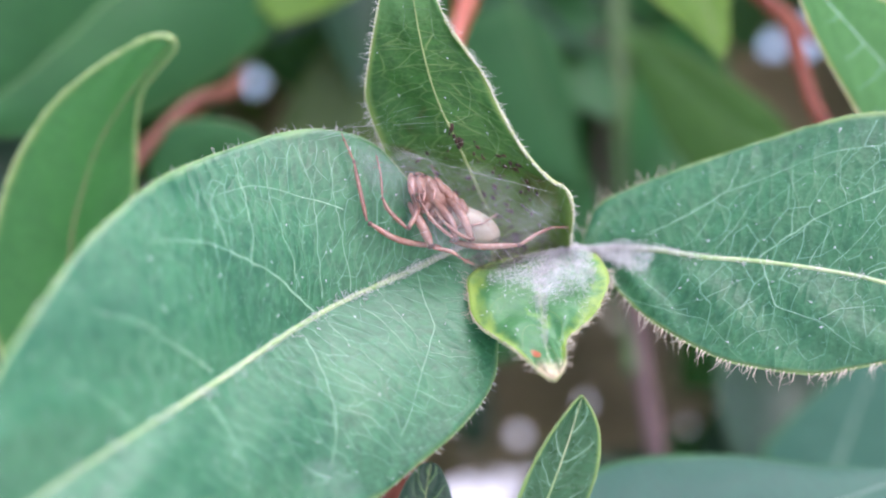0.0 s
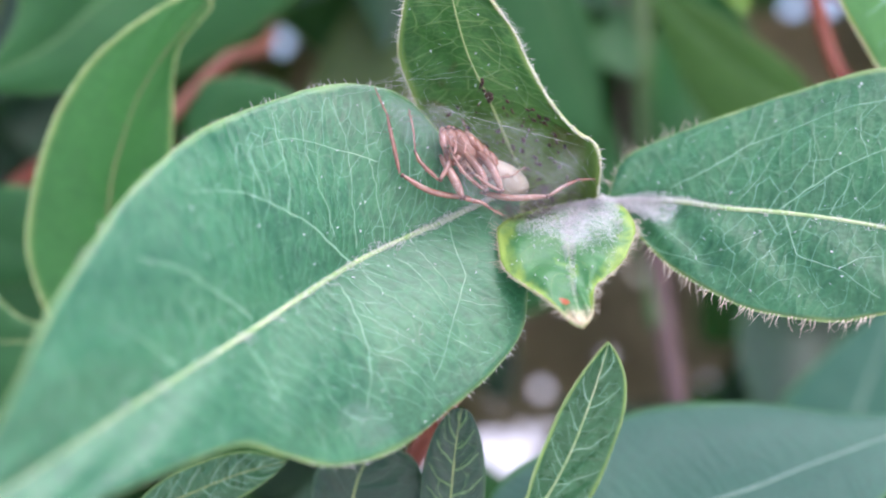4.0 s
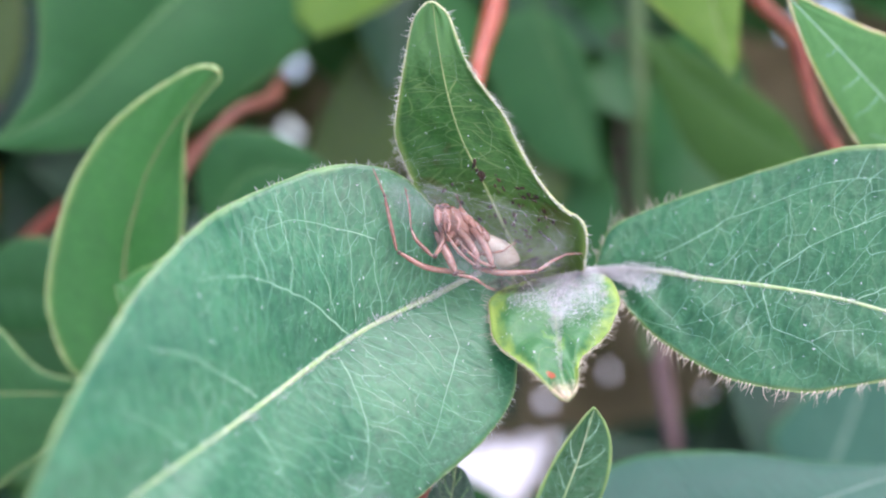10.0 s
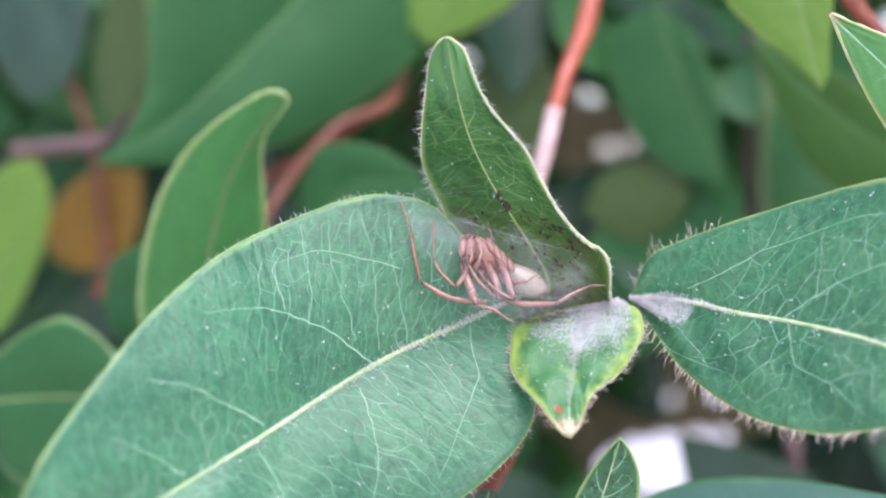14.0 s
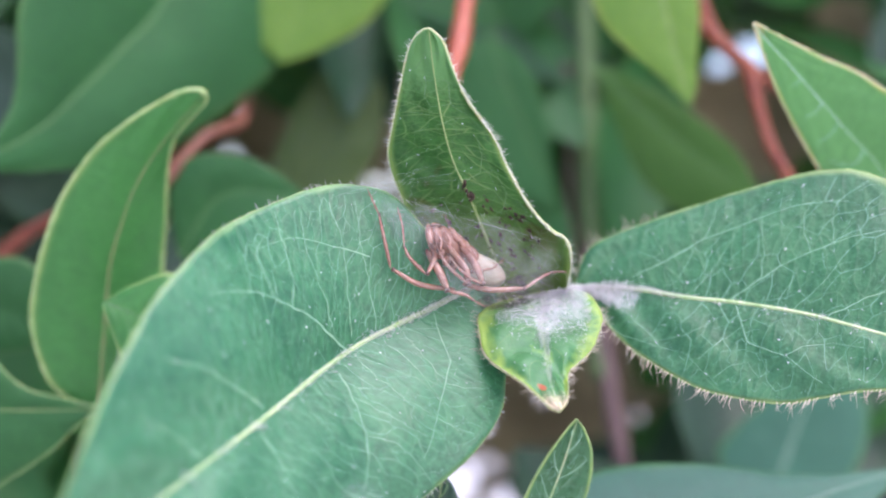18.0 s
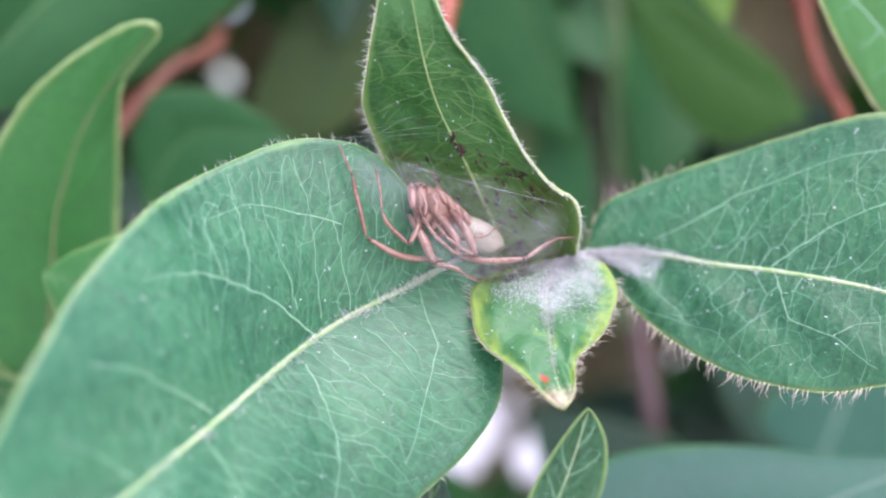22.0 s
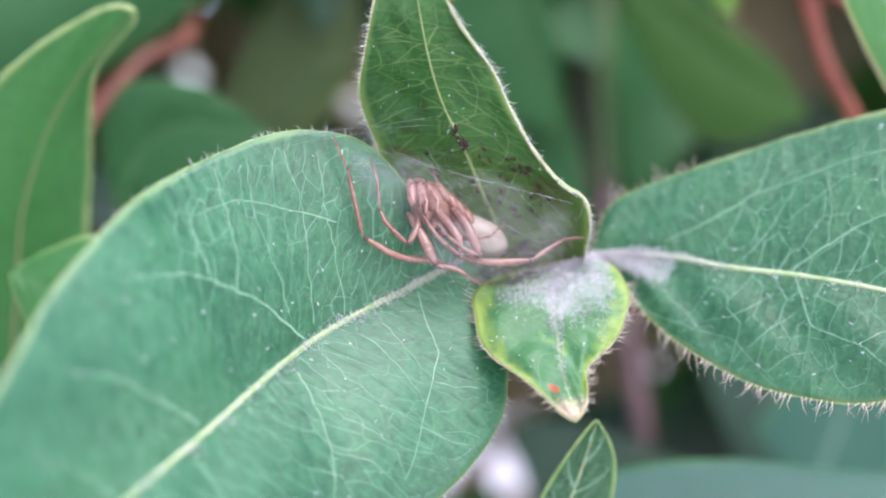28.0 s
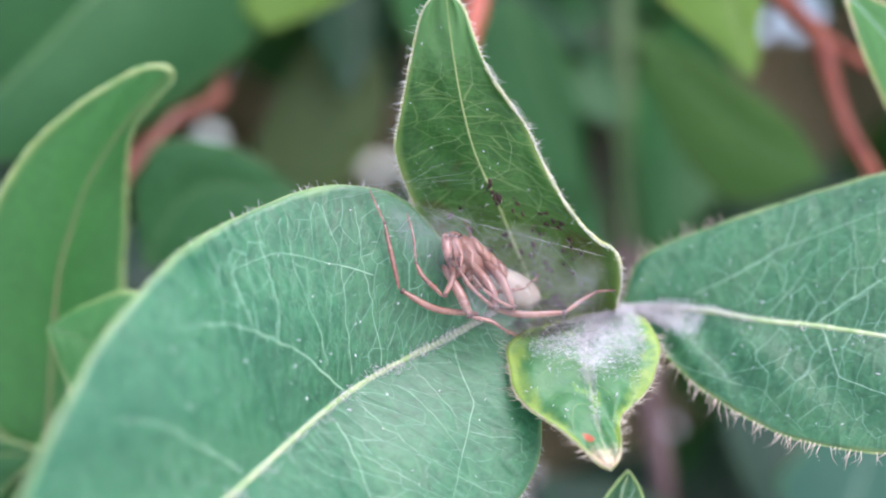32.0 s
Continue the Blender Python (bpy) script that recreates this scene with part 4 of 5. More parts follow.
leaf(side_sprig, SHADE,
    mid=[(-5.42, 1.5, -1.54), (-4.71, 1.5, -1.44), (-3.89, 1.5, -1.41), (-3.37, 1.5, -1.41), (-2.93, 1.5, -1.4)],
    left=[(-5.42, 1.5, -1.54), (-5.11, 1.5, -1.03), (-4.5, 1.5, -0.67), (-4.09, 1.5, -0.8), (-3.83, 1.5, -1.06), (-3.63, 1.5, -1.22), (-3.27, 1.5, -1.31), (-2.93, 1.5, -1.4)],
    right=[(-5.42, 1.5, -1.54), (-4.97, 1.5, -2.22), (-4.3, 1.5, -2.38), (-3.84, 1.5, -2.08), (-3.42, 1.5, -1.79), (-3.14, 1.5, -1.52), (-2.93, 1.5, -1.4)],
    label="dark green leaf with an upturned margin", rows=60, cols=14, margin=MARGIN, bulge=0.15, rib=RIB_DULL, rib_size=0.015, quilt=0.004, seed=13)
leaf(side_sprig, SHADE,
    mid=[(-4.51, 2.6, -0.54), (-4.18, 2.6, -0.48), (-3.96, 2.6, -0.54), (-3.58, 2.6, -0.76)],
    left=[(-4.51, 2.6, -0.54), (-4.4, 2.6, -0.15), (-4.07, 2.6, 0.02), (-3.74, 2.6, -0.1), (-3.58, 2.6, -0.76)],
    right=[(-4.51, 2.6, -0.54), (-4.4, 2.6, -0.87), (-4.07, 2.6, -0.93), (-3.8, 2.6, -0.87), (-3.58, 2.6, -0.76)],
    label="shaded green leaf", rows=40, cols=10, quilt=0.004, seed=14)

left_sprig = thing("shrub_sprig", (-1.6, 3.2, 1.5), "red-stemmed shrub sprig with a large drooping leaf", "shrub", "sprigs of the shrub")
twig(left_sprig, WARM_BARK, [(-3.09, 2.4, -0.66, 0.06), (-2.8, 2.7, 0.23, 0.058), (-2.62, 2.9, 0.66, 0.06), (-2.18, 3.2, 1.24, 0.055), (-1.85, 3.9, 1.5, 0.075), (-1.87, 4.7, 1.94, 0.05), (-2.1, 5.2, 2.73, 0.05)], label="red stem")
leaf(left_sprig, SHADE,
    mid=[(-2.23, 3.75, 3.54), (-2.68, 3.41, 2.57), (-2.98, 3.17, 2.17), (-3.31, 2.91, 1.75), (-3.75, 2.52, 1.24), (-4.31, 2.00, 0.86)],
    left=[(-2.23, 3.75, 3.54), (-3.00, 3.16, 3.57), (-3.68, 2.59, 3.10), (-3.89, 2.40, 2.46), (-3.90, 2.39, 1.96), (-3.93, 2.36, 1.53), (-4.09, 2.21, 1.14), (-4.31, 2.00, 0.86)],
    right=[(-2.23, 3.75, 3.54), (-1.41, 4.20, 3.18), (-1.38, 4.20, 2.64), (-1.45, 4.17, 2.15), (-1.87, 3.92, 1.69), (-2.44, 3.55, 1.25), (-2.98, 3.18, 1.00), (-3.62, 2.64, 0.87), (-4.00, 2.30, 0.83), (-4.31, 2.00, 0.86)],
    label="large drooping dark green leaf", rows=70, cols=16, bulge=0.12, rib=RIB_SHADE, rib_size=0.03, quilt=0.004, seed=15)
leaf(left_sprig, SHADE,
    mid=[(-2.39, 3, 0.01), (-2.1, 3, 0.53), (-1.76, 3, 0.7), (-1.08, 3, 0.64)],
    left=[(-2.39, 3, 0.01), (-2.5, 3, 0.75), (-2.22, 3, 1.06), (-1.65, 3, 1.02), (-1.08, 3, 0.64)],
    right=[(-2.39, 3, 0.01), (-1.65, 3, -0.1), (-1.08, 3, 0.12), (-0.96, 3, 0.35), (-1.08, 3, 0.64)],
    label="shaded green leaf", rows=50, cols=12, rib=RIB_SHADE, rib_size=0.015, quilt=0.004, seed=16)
leaf(left_sprig, PALE,
    mid=[(-1.02, 4, 3.5), (-1.2, 4, 2.85), (-1.34, 4, 2.38), (-1.42, 4, 2.13)],
    left=[(-1.02, 4, 3.5), (-1.63, 4, 3.15), (-1.74, 4, 2.74), (-1.65, 4, 2.38), (-1.42, 4, 2.13)],
    right=[(-1.02, 4, 3.5), (-0.24, 4, 3.14), (-0.47, 4, 2.61), (-0.98, 4, 2.29), (-1.42, 4, 2.13)],
    label="pale green hanging leaf tip", rows=50, cols=12, quilt=0.004, seed=17)

far_sprig = thing("shrub_sprig", (-4.5, 3.8, 0.4), "brown-stemmed shrub sprig with a withered leaf", "shrub", "sprigs of the shrub")
twig(far_sprig, RED_BARK, [(-5.06, 3.6, -0.56, 0.077), (-4.61, 3.7, -0.24, 0.086), (-4.16, 3.8, 0.2, 0.086), (-3.82, 3.9, 0.44, 0.069), (-2.71, 4.1, 0.99, 0.061), (-2.17, 4.2, 1.42, 0.062)], label="reddish stem")
twig(far_sprig, BROWN_BARK, [(-6.04, 3.6, 1.01, 0.08), (-5.39, 3.6, 1.07, 0.074), (-5.04, 3.7, 1.12, 0.069), (-4.69, 3.8, 1.4, 0.058)], label="brown stem")
twig(far_sprig, WARM_BARK, [(-5.86, 4.5, 2.49, 0.055), (-5.77, 4.5, 1.84, 0.055), (-5.61, 4.5, 1.39, 0.055), (-5.46, 4.5, 0.87, 0.055), (-5.37, 4.5, 0.16, 0.055), (-5.33, 4.5, -0.62, 0.055)], label="thin reddish-brown twig")
twig(far_sprig, WARM_BARK, [(-6.80, 5, 0.81, 0.05), (-6.36, 5, 1.02, 0.05), (-5.92, 5, 1.06, 0.05), (-5.49, 5, 1.24, 0.05), (-4.99, 5, 1.60, 0.05)], label="thin reddish-brown twig")
leaf(far_sprig, ORANGE,
    mid=[(-6.11, 4.6, -0.19), (-5.83, 4.6, 0.14), (-5.49, 4.6, 0.47), (-4.95, 4.6, 0.79)],
    left=[(-6.11, 4.6, -0.19), (-6.11, 4.6, 0.26), (-5.77, 4.6, 0.69), (-5.36, 4.6, 0.82), (-4.95, 4.6, 0.79)],
    right=[(-6.11, 4.6, -0.19), (-5.69, 4.6, -0.37), (-5.21, 4.6, -0.23), (-4.98, 4.6, 0.15), (-4.95, 4.6, 0.79)],
    label="withered orange leaf", rows=50, cols=12, quilt=0.004, seed=18)
leaf(far_sprig, PALE,
    mid=[(-6.39, 3.3, -1.19), (-6.04, 3.3, -0.44), (-5.8, 3.3, 0.18), (-5.63, 3.3, 0.92)],
    left=[(-6.39, 3.3, -1.19), (-6.69, 3.3, -0.32), (-6.45, 3.3, 0.36), (-6.04, 3.3, 0.8), (-5.63, 3.3, 0.92)],
    right=[(-6.39, 3.3, -1.19), (-5.91, 3.3, -0.8), (-5.57, 3.3, -0.12), (-5.45, 3.3, 0.49), (-5.63, 3.3, 0.92)],
    label="yellowish green leaf", rows=50, cols=12, quilt=0.004, rib=RIB_OLIVE, rib_size=0.012, seed=29)
leaf(far_sprig, OLIVE,
    mid=[(-4.69, 3.6, 2.95), (-4.72, 3.6, 2.35), (-4.74, 3.6, 1.75), (-4.87, 3.6, 1.27)],
    left=[(-4.69, 3.6, 2.95), (-4.94, 3.6, 2.6), (-5.07, 3.6, 1.99), (-5.03, 3.6, 1.51), (-4.87, 3.6, 1.27)],
    right=[(-4.69, 3.6, 2.95), (-4.43, 3.6, 2.59), (-4.39, 3.6, 1.99), (-4.55, 3.6, 1.51), (-4.87, 3.6, 1.27)],
    label="slim olive green leaf", rows=50, cols=12, quilt=0.004, seed=19)
leaf(far_sprig, DARK_SHADE,
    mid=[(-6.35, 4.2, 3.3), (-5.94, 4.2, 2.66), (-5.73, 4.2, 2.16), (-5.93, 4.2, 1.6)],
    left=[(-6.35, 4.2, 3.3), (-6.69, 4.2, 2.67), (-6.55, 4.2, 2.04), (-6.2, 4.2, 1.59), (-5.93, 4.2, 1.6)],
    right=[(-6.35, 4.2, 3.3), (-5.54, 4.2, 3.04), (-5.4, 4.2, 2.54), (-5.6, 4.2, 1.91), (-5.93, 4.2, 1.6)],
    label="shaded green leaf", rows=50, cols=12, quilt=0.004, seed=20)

red_sprig = thing("shrub_sprig", (0.3, 2.3, 1.4), "upright red shrub twig with leaves", "shrub", "sprigs of the shrub")
twig(red_sprig, PALE_BARK, [(0.06, 1.8, 0.2, 0.072), (0.12, 2.2, 0.67, 0.079), (0.17, 2.3, 0.94, 0.085), (0.23, 2.5, 1.39, 0.086)], label="pale grey-pink lower stem")
twig(red_sprig, ORANGE_BARK, [(0.23, 2.5, 1.37, 0.08), (0.29, 2.6, 1.65, 0.081), (0.34, 2.8, 1.88, 0.087), (0.44, 3, 2.25, 0.099), (0.52, 3.2, 2.75, 0.095), (0.71, 3.4, 3.44, 0.102)], label="glossy red stem")
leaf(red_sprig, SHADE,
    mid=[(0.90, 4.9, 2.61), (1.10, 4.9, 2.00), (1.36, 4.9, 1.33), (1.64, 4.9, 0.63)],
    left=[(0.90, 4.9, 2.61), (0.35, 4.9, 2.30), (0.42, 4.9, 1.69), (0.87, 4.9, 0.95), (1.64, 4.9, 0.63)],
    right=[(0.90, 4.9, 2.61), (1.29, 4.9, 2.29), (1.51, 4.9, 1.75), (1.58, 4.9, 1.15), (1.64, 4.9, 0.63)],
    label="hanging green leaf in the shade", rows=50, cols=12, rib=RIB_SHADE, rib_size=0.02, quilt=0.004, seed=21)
leaf(red_sprig, OLIVE,
    mid=[(-1.47, 5.2, 0.41), (-1.15, 5.2, 1.05), (-0.79, 5.2, 1.69), (-0.44, 5.2, 2.4)],
    left=[(-1.47, 5.2, 0.41), (-1.6, 5.2, 0.99), (-1.34, 5.2, 1.69), (-0.95, 5.2, 2.21), (-0.44, 5.2, 2.4)],
    right=[(-1.47, 5.2, 0.41), (-0.83, 5.2, 0.67), (-0.41, 5.2, 1.18), (-0.28, 5.2, 1.82), (-0.44, 5.2, 2.4)],
    label="olive green hanging leaf in the shade", rows=50, cols=12, quilt=0.004, seed=28)
leaf(red_sprig, OLIVE,
    mid=[(0.08, 5, 0.37), (0.52, 5, 0.62), (0.88, 5, 0.75), (1.25, 5, 0.75)],
    left=[(0.08, 5, 0.37), (0.27, 5, 0.74), (0.7, 5, 0.93), (1, 5, 0.9), (1.25, 5, 0.75)],
    right=[(0.08, 5, 0.37), (0.59, 5, 0.07), (0.96, 5, 0.2), (1.2, 5, 0.45), (1.25, 5, 0.75)],
    label="olive green leaf in the shade", rows=50, cols=12, quilt=0.004, seed=22)

leaf(red_sprig, PALE,
    mid=[(-2.42, 9.2, 1.86), (-2.3, 9.2, 2.0), (-2.2, 9.2, 2.14), (-2.1, 9.2, 2.26)],
    left=[(-2.42, 9.2, 1.86), (-2.43, 9.2, 2.03), (-2.3, 9.2, 2.2), (-2.1, 9.2, 2.26)],
    right=[(-2.42, 9.2, 1.86), (-2.22, 9.2, 1.89), (-2.08, 9.2, 2.07), (-2.1, 9.2, 2.26)],
    label="small pale leaf deep in the shrub", rows=24, cols=6, quilt=0.004, seed=30)

right_sprig = thing("shrub_sprig", (3.3, 2.9, 2.0), "red shrub twig with hanging leaves", "shrub", "sprigs of the shrub")
twig(right_sprig, RED_BARK, [(2.85, 3.2, 3.1, 0.065), (3.01, 3, 2.43, 0.069), (3.22, 2.9, 2.13, 0.078), (3.38, 2.9, 1.97, 0.086), (3.47, 2.8, 1.54, 0.073), (3.57, 2.7, 1.16, 0.072), (3.75, 2.6, 0.78, 0.072), (3.98, 2.4, -0.01, 0.071)], label="red stem with a knot")
twig(right_sprig, RED_BARK, [(2.6, 3.1, 2.99, 0.054), (2.93, 3, 2.43, 0.062), (3.31, 2.9, 2.06, 0.070), (3.68, 3.1, 1.85, 0.054), (4.22, 3.2, 1.59, 0.054)], label="red side stem")
leaf(right_sprig, PALE,
    mid=[(2.29, 2.6, 3.29), (2.43, 2.6, 2.71), (2.57, 2.6, 2.13), (2.73, 2.6, 1.56)],
    left=[(2.29, 2.6, 3.29), (1.72, 2.6, 2.93), (1.81, 2.6, 2.45), (2.08, 2.6, 2.14), (2.42, 2.6, 1.86), (2.73, 2.6, 1.56)],
    right=[(2.29, 2.6, 3.29), (2.71, 2.6, 2.97), (2.82, 2.6, 2.55), (2.79, 2.6, 2.03), (2.79, 2.6, 1.74), (2.73, 2.6, 1.56)],
    label="yellowish green hanging leaf", rows=60, cols=12, rib=RIB_DULL, rib_size=0.02, quilt=0.004, seed=23)
corner = leaf(right_sprig, CORNER,
    mid=[(2.87, 0.41, 2.06), (2.96, 0.47, 1.96), (3.24, 0.57, 1.70), (3.56, 0.72, 1.40), (3.85, 0.86, 1.13), (4.15, 1.00, 0.86), (4.5, 1.15, 0.4), (5.33, 1.44, -0.03)],
    left=[(2.87, 0.41, 2.06), (2.98, 0.49, 1.8), (3.16, 0.61, 1.43), (3.37, 0.72, 1.09), (3.65, 0.87, 0.72), (4.25, 1.11, 0.24), (5.33, 1.44, -0.03)],
    right=[(2.87, 0.41, 2.06), (3.19, 0.51, 1.93), (3.59, 0.64, 1.77), (3.98, 0.77, 1.63), (4.64, 1.02, 1.22), (5.16, 1.27, 0.61), (5.33, 1.44, -0.03)],
    label="fresh green leaf with a red tip", rows=70, cols=16, margin=MARGIN_YOUNG, margin_size=0.6, rib=VEIN, rib_size=0.011, laterals=8, quilt=0.003, bulge=0.06, seed=24)
veins(corner, VEIN_NET, 37, mains=CORNER_SIDE_VEINS, side_size=0.75, net=False)
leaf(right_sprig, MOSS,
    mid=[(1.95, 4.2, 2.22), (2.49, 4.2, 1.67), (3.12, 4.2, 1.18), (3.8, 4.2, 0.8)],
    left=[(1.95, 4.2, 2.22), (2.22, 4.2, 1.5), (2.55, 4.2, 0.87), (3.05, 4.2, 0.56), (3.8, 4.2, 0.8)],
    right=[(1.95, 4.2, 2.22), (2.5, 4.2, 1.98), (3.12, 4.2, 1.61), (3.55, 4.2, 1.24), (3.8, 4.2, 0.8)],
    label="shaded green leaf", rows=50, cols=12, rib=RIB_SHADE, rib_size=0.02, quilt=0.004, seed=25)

low_sprig = thing("shrub_sprig", (2.4, 3.7, -1.6), "brown shrub stem with broad shaded leaves", "shrub", "sprigs of the shrub")
twig(low_sprig, BROWN_BARK, [(2.04, 5, 0.19, 0.095), (2.17, 5, -0.64, 0.101), (2.27, 5, -1.35, 0.107), (2.39, 5, -2.12, 0.107), (2.47, 5, -3.18, 0.119), (2.62, 5, -4.35, 0.119)], label="brown stem")
twig(low_sprig, GREEN_BARK, [(2, 5.2, 3.51, 0.09), (2.02, 5.2, 2.35, 0.109), (2.05, 5.2, 1.31, 0.109), (2.1, 5.1, 0.01, 0.109), (2.17, 5, -1.27, 0.102)], label="green stem")
twig(low_sprig, BROWN_BARK, [(1.82, 5.4, 2.34, 0.05), (1.87, 5.4, 1.74, 0.05), (1.85, 5.4, 1.14, 0.05), (1.89, 5.4, 0.55, 0.05), (1.94, 5.4, -0.05, 0.05)], label="thin brown twig")
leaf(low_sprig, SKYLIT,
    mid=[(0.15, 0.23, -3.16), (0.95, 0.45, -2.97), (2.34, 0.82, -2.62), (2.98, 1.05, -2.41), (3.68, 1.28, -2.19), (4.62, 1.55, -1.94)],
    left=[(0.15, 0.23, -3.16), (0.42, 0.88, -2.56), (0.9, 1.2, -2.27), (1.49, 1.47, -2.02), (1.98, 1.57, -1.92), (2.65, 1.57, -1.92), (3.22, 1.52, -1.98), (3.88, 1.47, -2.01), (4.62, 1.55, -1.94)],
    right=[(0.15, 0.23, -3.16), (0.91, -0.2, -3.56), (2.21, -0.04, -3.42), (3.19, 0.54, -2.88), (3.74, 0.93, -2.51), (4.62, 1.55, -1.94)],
    label="wide green leaf with sky sheen in its colour", rows=70, cols=16, rib=RIB_SKYLIT, rib_size=0.03, quilt=0.004, seed=26)
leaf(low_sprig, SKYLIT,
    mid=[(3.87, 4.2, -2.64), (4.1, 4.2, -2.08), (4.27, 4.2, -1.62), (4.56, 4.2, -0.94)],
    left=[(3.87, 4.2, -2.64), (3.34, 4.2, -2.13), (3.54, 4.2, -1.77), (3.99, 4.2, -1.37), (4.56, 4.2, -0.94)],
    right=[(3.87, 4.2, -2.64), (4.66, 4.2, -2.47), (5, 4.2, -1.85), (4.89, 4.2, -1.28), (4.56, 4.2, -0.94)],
    label="shaded green leaf", rows=50, cols=12, rib=RIB_SKYLIT, rib_size=0.03, quilt=0.004, seed=27)


# ---- the spider ----
tagged(spider, "pale reddish-brown spider with cream abdomen crouching in silk", "spider")
LEG = plain_material("spider_leg", (0.19, 0.078, 0.056), (0.35, 0.2, 0.145), 700, 0.22, 0.00003, 0.4, coat=0.6)
SHELL = plain_material("spider_carapace", (0.21, 0.08, 0.05), (0.35, 0.18, 0.125), 600, 0.2, 0.00004, 0.35, coat=0.5)
CREAM = plain_material("spider_abdomen", (0.4, 0.33, 0.25), (0.5, 0.45, 0.36), 500, 0.35, 0.00002, 0.4, coat=0.4)
JOINT = plain_material("spider_joint", (0.09, 0.04, 0.03), (0.15, 0.075, 0.06), 900, 0.3, coat=0.4)
FANG = plain_material("spider_fang", (0.3, 0.12, 0.085), (0.5, 0.3, 0.23), 500, 0.18, coat=0.7)
BLACK = plain_material("spider_eye", (0.012, 0.01, 0.01), (0.02, 0.015, 0.015), 500, 0.12)


def oval(name, centre, tip, wide, deep, mat, parent, label="", taper=0.0, ridges=0.0):
    """A lengthwise egg shape (centimetres) from its middle to its tip, flattened to wide by deep."""
    c, axis = np.array(centre, float), np.array(tip, float) - np.array(centre, float)
    side = unit(np.cross(axis, (0, 1, 0.2)))
    up = unit(np.cross(side, axis))
    verts, faces, n, k = [], [], 17, 18
    for i in range(n):
        a = math.pi * i / (n - 1)
        for j in range(k):
            b = 2 * math.pi * j / k
            girth = math.sin(a) * (1 + taper * math.cos(a)) * (1 + ridges * math.cos(6 * b))
            verts.append(c + axis * math.cos(a) + girth * (wide * math.cos(b) * side + deep * math.sin(b) * up))
    for i in range(n - 1):
        for j in range(k):
            m = (j + 1) % k
            faces.append((i * k + j, i * k + m, (i + 1) * k + m, (i + 1) * k + j))
    return mesh_part(name, np.array(verts) * CM + np.array(BASE), faces, mat, parent, label)


def limb(segments, mat, name="leg", label=""):
    """A jointed leg: the thigh is the part, the further joints and the bristles hang on it."""
    rng = np.random.default_rng(len(segments) + int(1000 * abs(segments[0][0][0])))
    names = ("leg", "shin", "foot") if name == "leg" else ("palp", "palp_tip", "palp_tip")
    first = None
    for joint, rows in zip(names, segments):
        c = smooth_curve(rows, 12)
        swell = 1 + 0.18 * np.sin(np.linspace(0, np.pi, 12))
        r = c[:, 3] * swell
        r *= {"leg": 1.02, "shin": 0.88, "foot": 0.7}.get(joint, 0.85)
        r[0], r[-1] = r[0] * 0.6, r[-1] * 0.6
        r[1], r[-2] = r[1] * 0.85, r[-2] * 0.85
        v, f = tube(c[:, :3] * CM + np.array(BASE), r * CM, 9)
        ob = mesh_part(joint, v, f, mat, first or spider, label if first is None else "")
        first = first or ob
        if joint in ("leg", "shin"):
            end, back = c[-1, :3], unit(c[-2, :3] - c[-1, :3])
            ring = np.array([end + back * 0.022, end + back * 0.008, end - back * 0.008]) * CM + np.array(BASE)
            v, f = tube(ring, np.array([0.6, 1.05, 0.7]) * r[-3] * 0.95 * CM, 8)
            mesh_part("joint", v, f, JOINT, first, "dark brown knee joint")
        if joint in ("shin", "foot"):
            bits = []
            for _ in range(16):
                k = rng.integers(1, 11)
                way = unit(rng.normal(0, 1, 3))
                p = c[k, :3]
                line = np.array([p, p + way * 0.03, p + way * 0.045 + rng.normal(0, 0.006, 3)]) * CM + np.array(BASE)
                bits.append(tube(line, np.array([0.002, 0.0014, 0.0006]) * CM, 3))
            v, f = merge(bits)
            mesh_part("bristles", v, f, LEG, first, kind="stuff")
    return first


limb([[(0.207, -0.2, -0.29, 0.017), (-0.09, -0.32, -0.252, 0.0201), (-0.32, -0.36, -0.127, 0.0186)], [(-0.336, -0.36, -0.114, 0.017), (-0.389, -0.36, 0.127, 0.0155), (-0.434, -0.34, 0.332, 0.0124)], [(-0.434, -0.34, 0.332, 0.0109), (-0.532, -0.28, 0.549, 0.0062)]], LEG)
limb([[(-0.015, -0.15, 0.101, 0.017), (0.033, -0.27, -0.026, 0.0201), (-0.033, -0.35, -0.164, 0.0186)], [(-0.044, -0.35, -0.164, 0.017), (-0.174, -0.35, -0.035, 0.0155), (-0.223, -0.33, 0.062, 0.0139)], [(-0.223, -0.33, 0.062, 0.0124), (-0.238, -0.3, 0.235, 0.0109), (-0.278, -0.22, 0.397, 0.0062)]], LEG)
limb([[(-0.033, -0.2, 0.037, 0.0251), (0.073, -0.32, -0.154, 0.0314), (0.14, -0.36, -0.304, 0.0272)], [(0.14, -0.36, -0.304, 0.017), (0.281, -0.37, -0.335, 0.0155), (0.345, -0.37, -0.378, 0.0124)], [(0.345, -0.37, -0.378, 0.0109), (0.448, -0.36, -0.432, 0.0077)]], LEG)
limb([[(0.272, -0.2, -0.246, 0.0201), (0.493, -0.28, -0.292, 0.0217), (0.785, -0.28, -0.28, 0.0186)], [(0.785, -0.28, -0.28, 0.0155), (0.903, -0.22, -0.201, 0.0139), (1.022, -0.15, -0.142, 0.0124)], [(1.022, -0.15, -0.142, 0.0109), (1.153, -0.1, -0.135, 0.0077)]], LEG)
